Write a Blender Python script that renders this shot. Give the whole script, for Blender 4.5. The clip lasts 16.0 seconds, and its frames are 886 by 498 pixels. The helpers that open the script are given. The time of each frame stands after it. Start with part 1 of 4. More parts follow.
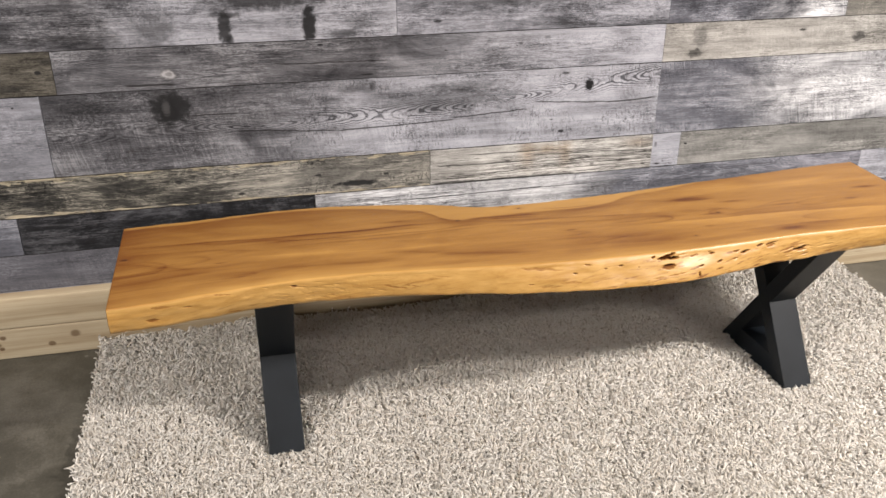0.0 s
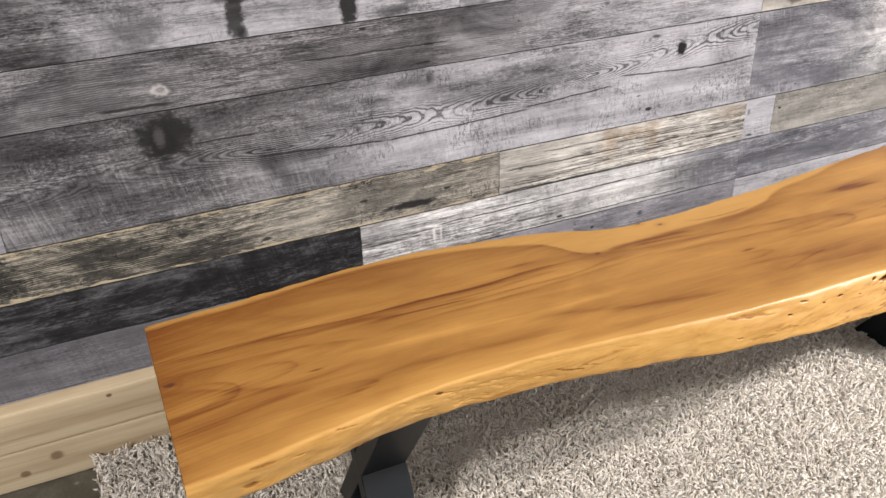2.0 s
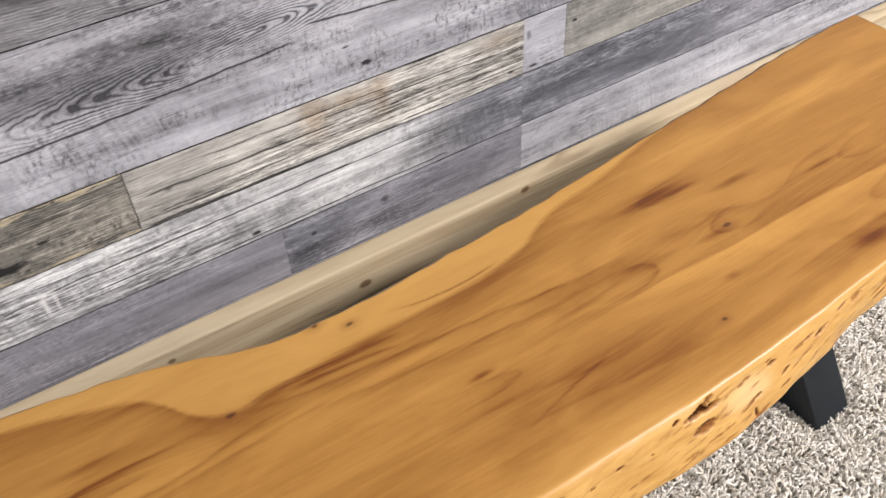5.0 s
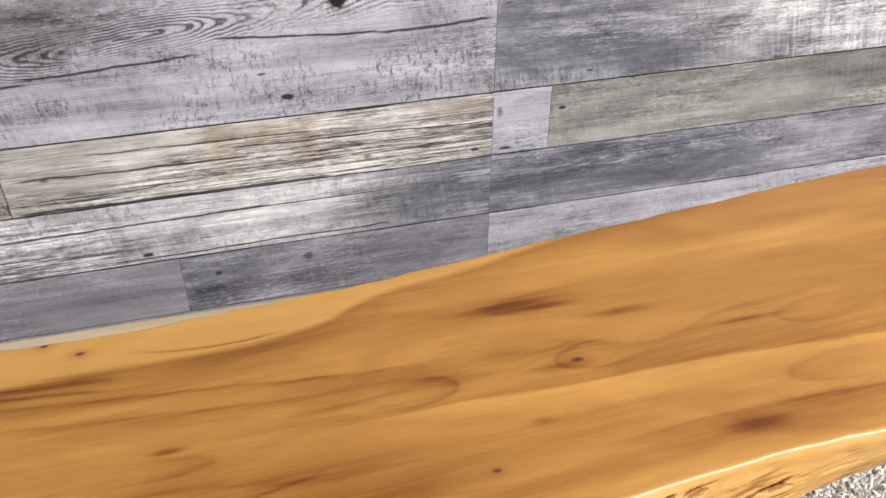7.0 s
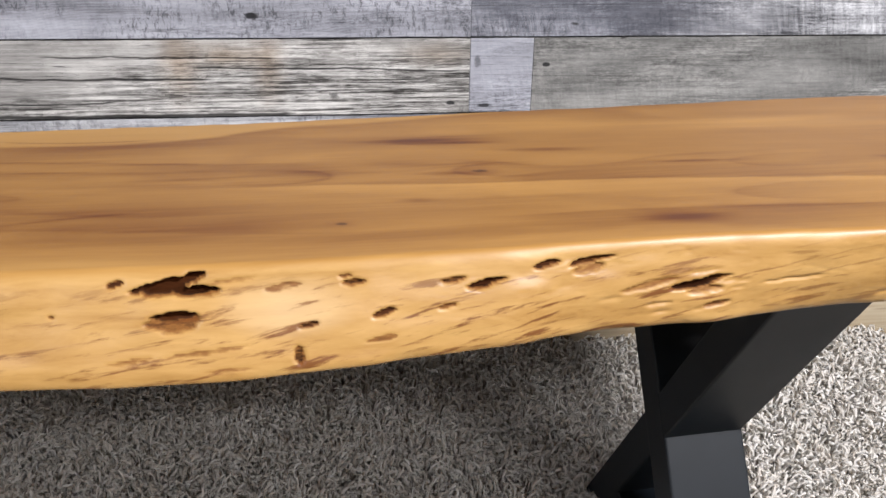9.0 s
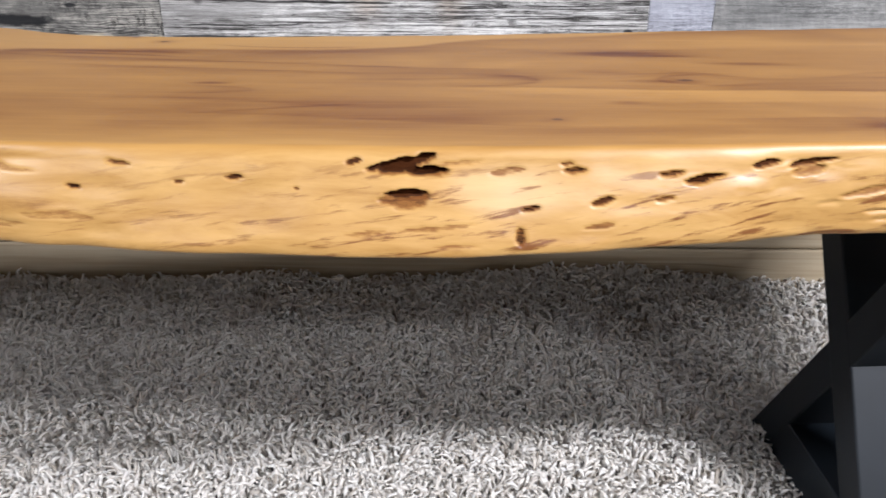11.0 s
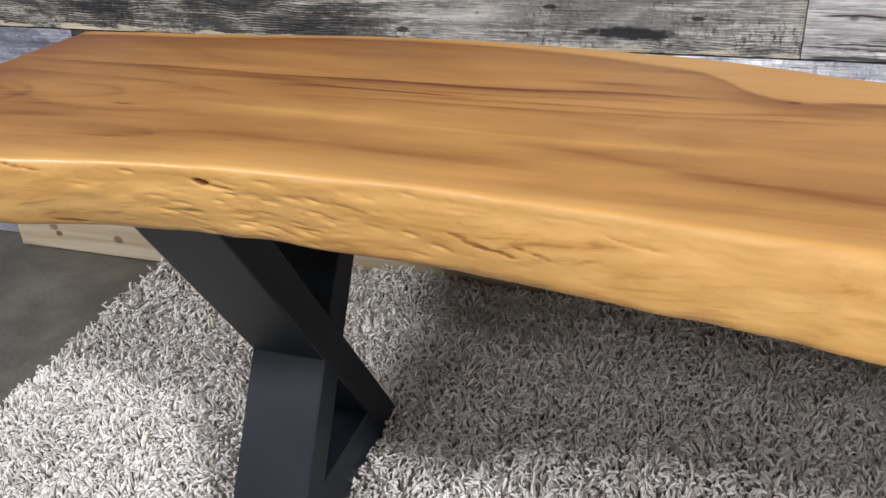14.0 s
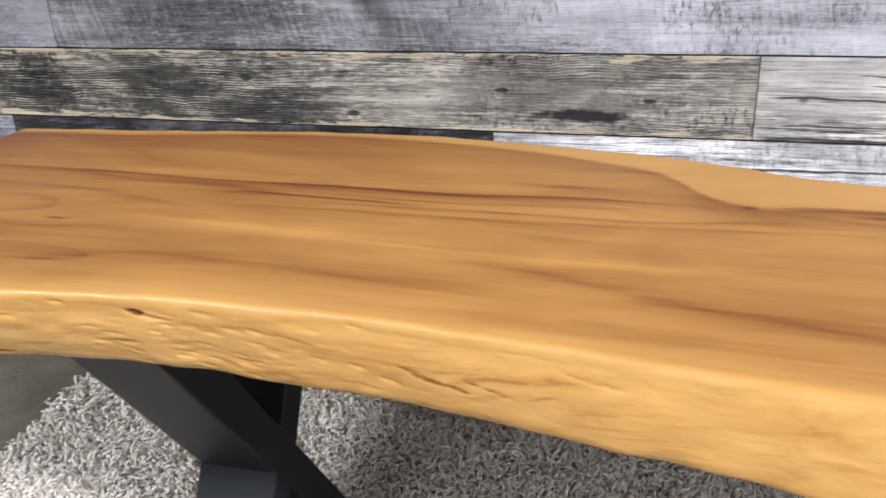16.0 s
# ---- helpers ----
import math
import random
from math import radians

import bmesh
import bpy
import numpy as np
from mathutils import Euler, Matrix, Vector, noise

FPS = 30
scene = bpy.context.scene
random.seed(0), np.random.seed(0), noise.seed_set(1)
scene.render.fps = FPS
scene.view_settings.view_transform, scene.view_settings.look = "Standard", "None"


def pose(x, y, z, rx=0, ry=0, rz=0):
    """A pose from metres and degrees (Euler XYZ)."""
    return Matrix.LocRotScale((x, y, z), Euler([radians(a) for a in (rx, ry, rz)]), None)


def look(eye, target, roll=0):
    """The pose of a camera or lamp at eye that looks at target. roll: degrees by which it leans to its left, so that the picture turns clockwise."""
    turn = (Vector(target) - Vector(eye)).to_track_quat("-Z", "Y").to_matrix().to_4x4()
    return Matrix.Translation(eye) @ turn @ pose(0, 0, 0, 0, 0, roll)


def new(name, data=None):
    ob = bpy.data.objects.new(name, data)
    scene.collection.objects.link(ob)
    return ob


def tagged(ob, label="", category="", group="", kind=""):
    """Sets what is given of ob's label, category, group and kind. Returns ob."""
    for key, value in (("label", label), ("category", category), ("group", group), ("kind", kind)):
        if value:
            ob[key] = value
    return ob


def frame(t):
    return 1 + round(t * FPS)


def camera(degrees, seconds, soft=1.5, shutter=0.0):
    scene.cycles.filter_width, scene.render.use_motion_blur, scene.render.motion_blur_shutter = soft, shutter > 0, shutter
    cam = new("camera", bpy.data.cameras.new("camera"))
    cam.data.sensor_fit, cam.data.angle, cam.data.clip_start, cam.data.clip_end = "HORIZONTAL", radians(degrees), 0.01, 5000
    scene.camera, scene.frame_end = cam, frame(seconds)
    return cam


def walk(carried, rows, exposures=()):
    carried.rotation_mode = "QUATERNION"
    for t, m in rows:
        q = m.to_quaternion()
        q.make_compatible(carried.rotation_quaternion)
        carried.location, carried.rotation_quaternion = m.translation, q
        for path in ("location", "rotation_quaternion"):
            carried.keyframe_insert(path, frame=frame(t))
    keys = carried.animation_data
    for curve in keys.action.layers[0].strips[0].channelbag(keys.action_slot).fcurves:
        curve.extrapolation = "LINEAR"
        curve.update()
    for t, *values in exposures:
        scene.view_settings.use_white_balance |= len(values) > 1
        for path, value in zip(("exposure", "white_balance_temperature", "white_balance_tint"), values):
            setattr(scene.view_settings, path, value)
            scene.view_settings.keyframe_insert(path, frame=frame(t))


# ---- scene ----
cam = camera(54.1, 16.0, 1.5, 0.22)
PATH = [
    (0, (-0.471, -2.14, 1.264), (-0.057, -0.395, 0.379), 0.4),
    (0.5, (-0.489, -1.97, 1.243), (-0.092, -0.218, 0.365), 0.6),
    (1, (-0.523, -1.804, 1.221), (-0.161, -0.069, 0.294), 1.3),
    (1.5, (-0.686, -1.617, 1.201), (-0.168, 0.056, 0.236), -1.1),
    (2, (-0.76, -1.472, 1.2), (-0.081, 0.123, 0.201), -1.7),
    (2.5, (-0.708, -1.294, 1.197), (-0.072, 0.214, 0.046), -1.9),
    (3, (-0.679, -1.179, 1.174), (-0.055, 0.245, -0.084), -0.3),
    (3.5, (-0.6, -1.056, 1.177), (0.095, 0.234, -0.185), -1.1),
    (4, (-0.457, -1.005, 1.172), (0.254, 0.244, -0.218), -0.2),
    (4.5, (-0.253, -1.001, 1.168), (0.415, 0.26, -0.234), -1.5),
    (5, (-0.099, -0.967, 1.168), (0.631, 0.265, -0.227), -3.3),
    (5.2, (-0.042, -0.944, 1.164), (0.711, 0.263, -0.241), -2.8),
    (7.3, (0.349, -1.04, 0.933), (0.686, 0.607, -0.152), -0.5),
    (7.5, (0.378, -1.047, 0.842), (0.692, 0.674, -0.127), -1.1),
    (8, (0.406, -1.09, 0.753), (0.698, 0.717, -0.054), -0.2),
    (8.5, (0.439, -1.122, 0.704), (0.698, 0.702, -0.072), 0.4),
    (8.7, (0.452, -1.127, 0.686), (0.717, 0.697, -0.09), 0.9),
    (10.8, (0.413, -1.167, 0.628), (0.456, 0.632, -0.245), 0.1),
    (11, (0.392, -1.166, 0.633), (0.366, 0.633, -0.241), 0.2),
    (11.5, (0.361, -1.168, 0.645), (0.211, 0.643, -0.19), 0.1),
    (12, (0.31, -1.171, 0.65), (-0.012, 0.629, -0.159), -0.2),
    (12.5, (0.243, -1.149, 0.651), (-0.224, 0.618, -0.162), -0.5),
    (13, (0.157, -1.091, 0.649), (-0.495, 0.593, -0.212), -0.8),
    (13.5, (0.043, -1.068, 0.661), (-0.657, 0.573, -0.243), -2.1),
    (14, (-0.073, -1.086, 0.673), (-0.664, 0.583, -0.258), -2.8),
    (14.5, (-0.122, -1.102, 0.677), (-0.655, 0.575, -0.274), -1.5),
    (15, (-0.143, -1.111, 0.687), (-0.728, 0.568, -0.229), -1.6),
    (15.5, (-0.135, -1.081, 0.703), (-0.739, 0.616, -0.166), -3.0),
    (16, (-0.077, -1.039, 0.707), (-0.596, 0.701, -0.133), -3.0),
]
walk(cam, [(t, look(eye, target, roll)) for t, eye, target, roll in PATH],
     [(0.0, 0.0, 6800, 13), (1.0, 0.06, 6800, 13), (2.0, 0.14, 6780, 13), (3.5, 0.1, 6750, 13), (5.0, 0.03, 6600, 13), (7.5, 0.05, 6500, 13), (8.7, -0.17, 6220, 13), (11.0, 0.0, 5830, 13), (12.5, 0.05, 5880, 13), (14.5, 0.23, 6000, 13), (16.0, 0.34, 6080, 13)])


# ---- light: rows of ceiling lamps in front of the wall, in a closed room ----
world = bpy.data.worlds.new("world")
scene.world = world
world.use_nodes = True
world.node_tree.nodes["Background"].inputs[0].default_value = (0.8, 0.85, 1.0, 1)
world.node_tree.nodes["Background"].inputs[1].default_value = 0.05


def area_lamp(x, y, z, sx, sy, watts, colour):
    data = bpy.data.lights.new("ceiling_lamp", "AREA")
    data.shape, data.size, data.size_y, data.energy, data.color = "RECTANGLE", sx, sy, watts, colour
    ob = new("ceiling_lamp", data)
    ob.matrix_world = pose(x, y, z)
    return ob


for lx, ly, size, watts in ((-2.95, -2.5, 0.6, 246), (2.7, -2.45, 1.0, 415), (-1.6, -4.3, 1.2, 58), (2.6, -4.3, 1.2, 98)):
    area_lamp(lx, ly, 3.0, size, 0.35, watts, (1.0, 0.97, 0.94))


# ---- material helper ----
class Graph:
    """A node material, built call by call."""

    def __init__(self, name):
        self.mat = bpy.data.materials.new(name)
        self.mat.use_nodes = True
        self.t = self.mat.node_tree
        self.bsdf = self.t.nodes["Principled BSDF"]

    def put(self, socket, value):
        if isinstance(value, bpy.types.NodeSocket):
            self.t.links.new(value, socket)
        elif isinstance(value, tuple) and len(value) == 3 and socket.type == "RGBA":
            socket.default_value = (*value, 1)
        else:
            socket.default_value = value

    def coords(self, scale=(1, 1, 1), shift=(0, 0, 0), random_shift=0.0):
        v = self.t.nodes.new("ShaderNodeTexCoord").outputs["Object"]
        if random_shift:
            r = self.t.nodes.new("ShaderNodeObjectInfo").outputs["Random"]
            k = self.math("MULTIPLY", r, random_shift)
            a = self.t.nodes.new("ShaderNodeVectorMath")
            a.operation = "ADD"
            self.put(a.inputs[0], v)
            self.put(a.inputs[1], k)
            v = a.outputs[0]
        return self.scaled(v, scale, shift)

    def scaled(self, v, scale, shift=(0, 0, 0)):
        m = self.t.nodes.new("ShaderNodeMapping")
        self.put(m.inputs["Vector"], v)
        m.inputs["Scale"].default_value = scale
        m.inputs["Location"].default_value = shift
        return m.outputs[0]

    def split(self, v):
        n = self.t.nodes.new("ShaderNodeSeparateXYZ")
        self.put(n.inputs[0], v)
        return n.outputs

    def join(self, x, y, z):
        n = self.t.nodes.new("ShaderNodeCombineXYZ")
        for i, value in enumerate((x, y, z)):
            self.put(n.inputs[i], value)
        return n.outputs[0]

    def noise(self, v, scale=1.0, detail=3.0, rough=0.55, twist=0.0):
        n = self.t.nodes.new("ShaderNodeTexNoise")
        self.put(n.inputs["Vector"], v)
        n.inputs["Scale"].default_value, n.inputs["Detail"].default_value = scale, detail
        n.inputs["Roughness"].default_value, n.inputs["Distortion"].default_value = rough, twist
        return n.outputs["Fac"]

    def cells(self, v, scale=1.0):
        n = self.t.nodes.new("ShaderNodeTexVoronoi")
        self.put(n.inputs["Vector"], v)
        n.inputs["Scale"].default_value = scale
        return n.outputs["Distance"]

    def math(self, op, a, b=0.0, c=0.0, clamp=False):
        n = self.t.nodes.new("ShaderNodeMath")
        n.operation, n.use_clamp = op, clamp
        for i, value in enumerate((a, b, c)):
            self.put(n.inputs[i], value)
        return n.outputs[0]

    def step(self, v, lo, hi, a=0.0, b=1.0):
        n = self.t.nodes.new("ShaderNodeMapRange")
        n.interpolation_type = "SMOOTHSTEP"
        for i, value in enumerate((v, lo, hi, a, b)):
            self.put(n.inputs[i], value)
        return n.outputs[0]

    def ramp(self, fac, stops):
        n = self.t.nodes.new("ShaderNodeValToRGB")
        while len(n.color_ramp.elements) < len(stops):
            n.color_ramp.elements.new(0.5)
        for e, (p, c) in zip(n.color_ramp.elements, stops):
            e.position, e.color = p, (*c, 1)
        self.put(n.inputs[0], fac)
        return n.outputs[0]

    def mix(self, fac, a, b, mode="MIX"):
        n = self.t.nodes.new("ShaderNodeMix")
        n.data_type, n.blend_type = "RGBA", mode
        self.put(n.inputs[0], fac)
        self.put(n.inputs[6], a)
        self.put(n.inputs[7], b)
        return n.outputs[2]

    def attribute(self, name):
        n = self.t.nodes.new("ShaderNodeAttribute")
        n.attribute_name = name
        return n.outputs["Fac"]

    def object_random(self):
        return self.t.nodes.new("ShaderNodeObjectInfo").outputs["Random"]

    def island_random(self):
        return self.t.nodes.new("ShaderNodeNewGeometry").outputs["Random Per Island"]

    def bump(self, height, strength, distance):
        n = self.t.nodes.new("ShaderNodeBump")
        n.inputs["Strength"].default_value, n.inputs["Distance"].default_value = strength, distance
        self.put(n.inputs["Height"], height)
        return n.outputs[0]

    def done(self, colour, rough=0.5, normal=None, metal=0.0, coat=0.0, coat_rough=0.1, specular=0.5):
        b = self.bsdf
        self.put(b.inputs["Base Color"], colour)
        self.put(b.inputs["Roughness"], rough)
        self.put(b.inputs["Metallic"], metal)
        self.put(b.inputs["Coat Weight"], coat)
        self.put(b.inputs["Coat Roughness"], coat_rough)
        self.put(b.inputs["Specular IOR Level"], specular)
        if normal is not None:
            self.put(b.inputs["Normal"], normal)
        return self.mat


# colours of the weathered planks: dark grain, middle, pale
STYLES = {
    "grey": ((0.055, 0.056, 0.064), (0.21, 0.213, 0.24), (0.43, 0.436, 0.485)),
    # grey darkened for the planks' left parts, to offset the west lamp's brightness
    "smoke": ((0.022, 0.022, 0.025), (0.105, 0.104, 0.114), (0.3, 0.3, 0.32)),
    "pale": ((0.09, 0.091, 0.104), (0.33, 0.335, 0.372), (0.51, 0.517, 0.57)),
    "tan": ((0.009, 0.009, 0.009), (0.055, 0.053, 0.048), (0.4, 0.372, 0.312)),
    "cream": ((0.035, 0.032, 0.029), (0.36, 0.348, 0.33), (0.77, 0.75, 0.715)),
    "dun": ((0.05, 0.047, 0.043), (0.19, 0.182, 0.165), (0.46, 0.43, 0.375)),
    "black": ((0.006, 0.006, 0.007), (0.019, 0.0195, 0.022), (0.095, 0.096, 0.105)),
    "white": ((0.06, 0.06, 0.066), (0.4, 0.403, 0.42), (0.84, 0.845, 0.865)),
    "purple": ((0.085, 0.085, 0.1), (0.212, 0.212, 0.243), (0.37, 0.37, 0.415)),
    "slate": ((0.042, 0.043, 0.052), (0.135, 0.139, 0.163), (0.39, 0.397, 0.44)),
    "brown": ((0.03, 0.027, 0.022), (0.095, 0.087, 0.073), (0.165, 0.153, 0.13)),
    "dusk": ((0.045, 0.045, 0.052), (0.105, 0.105, 0.12), (0.2, 0.2, 0.225)),
    "ash": ((0.05, 0.049, 0.046), (0.2, 0.197, 0.188), (0.42, 0.412, 0.39)),
    "beige": ((0.09, 0.085, 0.077), (0.3, 0.29, 0.272), (0.5, 0.485, 0.46)),
}


def plank_wood(name, style, knots=(), fade=None, cath=0.0, saw=0.3, blotch=0.5, lines=0.5, flake=0.0, grain=1.0, hairs=4.0, long=1.0, rust=(), cracks=(), chips=0.0, ripple=0.0, half=0.05, scuff=0.3):
    """Printed weathered wood. knots: (x, z, half width, half height, strength) from the plank's middle.
    fade: (x from, x to, style) into which the plank turns along its length."""
    g = Graph(name)
    p = g.coords()
    o = g.coords(random_shift=37.0)
    centred = lambda n, k: g.math("MULTIPLY_ADD", n, k, -0.5 * k)
    fine = g.noise(g.scaled(o, (18 / long, 1, 460)), 1, 8, 0.8, 0.4)
    broad = g.noise(g.scaled(o, (2.4, 1, 34)), 1, 5, 0.65, 0.7)
    cloud = g.noise(g.scaled(o, (5.5, 1, 11)), 1, 8, 0.68, 0.5)
    speck = g.noise(g.scaled(o, (120 / long, 1, 330)), 1, 6, 0.82)
    busy = g.step(g.noise(g.scaled(o, (3.4, 1, 12), (1, 0, 4)), 1, 3, 0.55), 0.36, 0.66, 0.3, 1.75)
    detail = g.math("MULTIPLY", g.math("ADD", centred(fine, 1.25 * grain), centred(speck, 1.05)), busy)
    v = g.math("ADD", detail, 0.5)
    v = g.math("ADD", v, centred(broad, 0.9))
    v = g.math("ADD", v, centred(cloud, 2.3 * blotch))
    if saw:
        slant = g.join(g.math("MULTIPLY_ADD", g.split(o)[2], 0.22, g.split(o)[0]), 0.0, g.split(o)[2])
        cut = g.noise(g.scaled(slant, (170, 1, 11)), 1, 6, 0.75, 0.3)
        where = g.step(g.noise(g.scaled(o, (3.1, 1, 7)), 1, 3), 0.4, 0.62)
        v = g.math("ADD", v, g.math("MULTIPLY", centred(cut, 1.5 * saw), where))
    if cath:
        # long narrow flames of growth rings, toothed by the saw
        x, z = g.split(p)[0], g.split(p)[2]
        bow = g.noise(g.scaled(o, (4.5, 1, 10), (0.3, 0, 0.2)), 1, 2, 0.5)
        teeth = g.noise(g.scaled(o, (46, 1, 26)), 1, 3, 0.6)
        level = g.math("SUBTRACT", z, g.math("MULTIPLY", g.math("MAXIMUM", g.math("SUBTRACT", x, 0.1), 0.0), 0.1))
        level = g.math("ADD", level, g.math("MULTIPLY_ADD", g.noise(g.scaled(o, (2.6, 1, 1)), 1, 2), 0.05, -0.025))
        along = g.math("DIVIDE", g.math("PINGPONG", g.math("ADD", x, 0.95), 0.32), 10.0)
        q = g.math("SQRT", g.math("ADD", g.math("MULTIPLY", along, along), g.math("MULTIPLY", level, level)))
        phase = g.math("MULTIPLY_ADD", q, 290.0, g.math("MULTIPLY_ADD", bow, 5.0, g.math("MULTIPLY", teeth, 1.5)))
        ring = g.math("PINGPONG", phase, 0.5)
        thin = g.math("SUBTRACT", g.step(ring, 0.1, 0.22, 1.0, 0.0), g.step(ring, 0.26, 0.42, 0.0, 0.3))
        belt = g.step(g.math("ABSOLUTE", level), 0.012, 0.036, 1.0, 0.1)
        belt = g.math("MULTIPLY", belt, g.step(g.noise(g.scaled(o, (7, 1, 14), (2, 0, 3)), 1, 2), 0.36, 0.56, 0.3, 1.0))
        belt = g.math("MULTIPLY", belt, g.step(x, -0.5, -0.28, 0.4, 1.2))
        v = g.math("SUBTRACT", v, g.math("MULTIPLY", g.math("MULTIPLY", thin, cath), belt))
    if ripple:
        # fine raised grain, line over line
        wave = g.math("MULTIPLY_ADD", g.split(p)[2], 290.0, g.math("MULTIPLY", g.noise(g.scaled(o, (5, 1, 8)), 1, 4, 0.6), 9.0))
        crest = g.step(g.math("PINGPONG", wave, 0.5), 0.2, 0.4)
        some = g.step(g.noise(g.scaled(o, (6, 1, 22), (5, 0, 2)), 1, 4, 0.65), 0.4, 0.6)
        v = g.math("ADD", v, g.math("MULTIPLY", g.math("MULTIPLY_ADD", crest, ripple, -0.35 * ripple), some))
    if flake:
        paint_edge = g.noise(g.scaled(o, (34, 1, 150), (3, 0, 1)), 1, 7, 0.75, 0.3)
        v = g.math("ADD", v, g.math("MULTIPLY_ADD", g.step(paint_edge, 0.47, 0.55), flake, -0.5 * flake))
    a, b, c = STYLES[style]
    stops = lambda s: [(at, tuple(0.88 * q for q in c)) for at, c in zip((0.14, 0.5, 0.86), STYLES[s])]
    colour = g.ramp(v, stops(style))
    if fade:
        x = g.math("ADD", g.split(p)[0], g.math("MULTIPLY_ADD", cloud, 0.3, -0.15))
        colour = g.mix(g.step(x, fade[0], fade[1]), colour, g.ramp(v, stops(fade[2])))
    # scuffed patches of fine dark scratches
    scratch = g.noise(g.scaled(o, (210, 1, 85), (8, 0, 3)), 1, 7, 0.8, 0.3)
    area = g.step(g.noise(g.scaled(o, (7, 1, 15), (2, 0, 8)), 1, 5, 0.66), 0.4, 0.66)
    colour = g.mix(g.math("MULTIPLY", g.math("MULTIPLY", g.step(scratch, 0.5, 0.6), area), scuff), colour, tuple(0.6 * q for q in a))
    # long dark cracks and small nail marks
    crack = g.noise(g.scaled(o, (1.3, 1, 60), (4, 0, 9)), 1, 2, 0.4, 0.15)
    hair = g.step(g.math("ABSOLUTE", g.math("SUBTRACT", crack, 0.5)), 0.0, 0.012, 1.0, 0.0)
    hair = g.math("MULTIPLY", hair, g.step(g.noise(g.scaled(o, (2.0, 1, 12), (7, 0, 0)), 1, 2), 0.48, 0.6))
    if hairs:
        many = g.math("PINGPONG", g.math("MULTIPLY", g.noise(g.scaled(o, (0.8, 1, 80), (2, 0, 5)), 1, 3, 0.5, 0.1), hairs), 0.5)
        many = g.math("MULTIPLY", g.step(many, 0.008, 0.06, 1.0, 0.0), g.step(speck, 0.42, 0.55))
        hair = g.math("MAXIMUM", hair, g.math("MULTIPLY", many, 0.95 if hairs > 5 else 0.65))
    colour = g.mix(g.math("MULTIPLY", hair, lines), colour, (0.02, 0.019, 0.018))
    nail = g.math("MULTIPLY_ADD", g.noise(g.scaled(o, (150, 1, 240)), 1, 4, 0.7), 0.09, -0.045)
    spot = g.step(g.math("ADD", g.cells(g.scaled(o, (6.5, 0.01, 21)), 1), nail), 0.02, 0.05, 1.0, 0.0)
    spot = g.math("MULTIPLY", spot, g.step(cloud, 0.46, 0.5))
    colour = g.mix(g.math("MULTIPLY", spot, 0.85), colour, (0.02, 0.018, 0.016))
    wob = g.noise(g.scaled(p, (42, 1, 62)), 1, 5, 0.66)
    wob_small = g.noise(g.scaled(p, (130, 1, 260)), 1, 5, 0.7)
    x, z = g.split(p)[0], g.split(p)[2]
    for xa, za, xb, zb, width in cracks:
        mid = g.math("MULTIPLY_ADD", x, (zb - za) / (xb - xa), za - xa * (zb - za) / (xb - xa))
        mid = g.math("ADD", mid, g.math("MULTIPLY_ADD", g.noise(g.scaled(p, (9, 0, 0)), 1, 4, 0.6), 0.012, -0.006))
        d = g.math("ADD", g.math("ABSOLUTE", g.math("SUBTRACT", z, mid)), g.math("MULTIPLY_ADD", wob, 0.002, -0.001))
        m = g.math("MULTIPLY", g.step(x, xa, xa + 0.02), g.step(x, xb - 0.02, xb, 1.0, 0.0))
        colour = g.mix(g.math("MULTIPLY", m, g.step(d, 0.3 * width, width, 0.9, 0.0)), colour, (0.016, 0.015, 0.015))
    # edges: splintered pale chips, and a ragged dark seam
    rim = g.math("SUBTRACT", half, g.math("ABSOLUTE", z))
    if chips:
        torn = g.noise(g.scaled(o, (13, 1, 50), (6, 0, 2)), 1, 6, 0.68, 0.4)
        bare = g.step(g.math("SUBTRACT", torn, g.math("MULTIPLY", rim, 17.0)), 0.4, 0.47, 0.0, chips)
        colour = g.mix(bare, colour, g.ramp(fine, [(0.35, (0.14, 0.12, 0.085)), (0.65, (0.55, 0.48, 0.35))]))
    gap = g.noise(g.scaled(o, (11, 1, 1), (9, 0, 0)), 1, 5, 0.65)
    reach = g.math("MULTIPLY_ADD", g.step(gap, 0.46, 0.72), 0.0036 if chips else 0.0014, 0.0001)
    seam = g.step(g.math("DIVIDE", rim, reach), 0.6, 1.0, 0.9, 0.0)
    colour = g.mix(seam, colour, (0.014, 0.013, 0.012))
    for kx, kz, rx, rz, k in knots:
        dx = g.math("DIVIDE", g.math("SUBTRACT", x, kx), rx)
        dz = g.math("DIVIDE", g.math("SUBTRACT", z, kz), rz)
        d = g.math("SQRT", g.math("ADD", g.math("MULTIPLY", dx, dx), g.math("MULTIPLY", dz, dz)))
        rag = 1.5 if rx > 0.016 and k < 1 else 1.3 if rx <= 0.016 else 0.8
        d = g.math("ADD", d, g.math("MULTIPLY_ADD", wob_small if rx <= 0.016 else wob, rag, -0.5 * rag))
        m = g.step(d, 0.55 if k > 0.88 else 0.3, 1.0, abs(k), 0.0)
        if 0.02 < rx < 0.04:
            m = g.math("MULTIPLY", m, g.math("MULTIPLY_ADD", g.math("SINE", g.math("MULTIPLY", d, 15.0)), 0.14, 0.86))
        colour = g.mix(m, colour, (0.014, 0.014, 0.015) if k > 0 else (0.55, 0.54, 0.55))
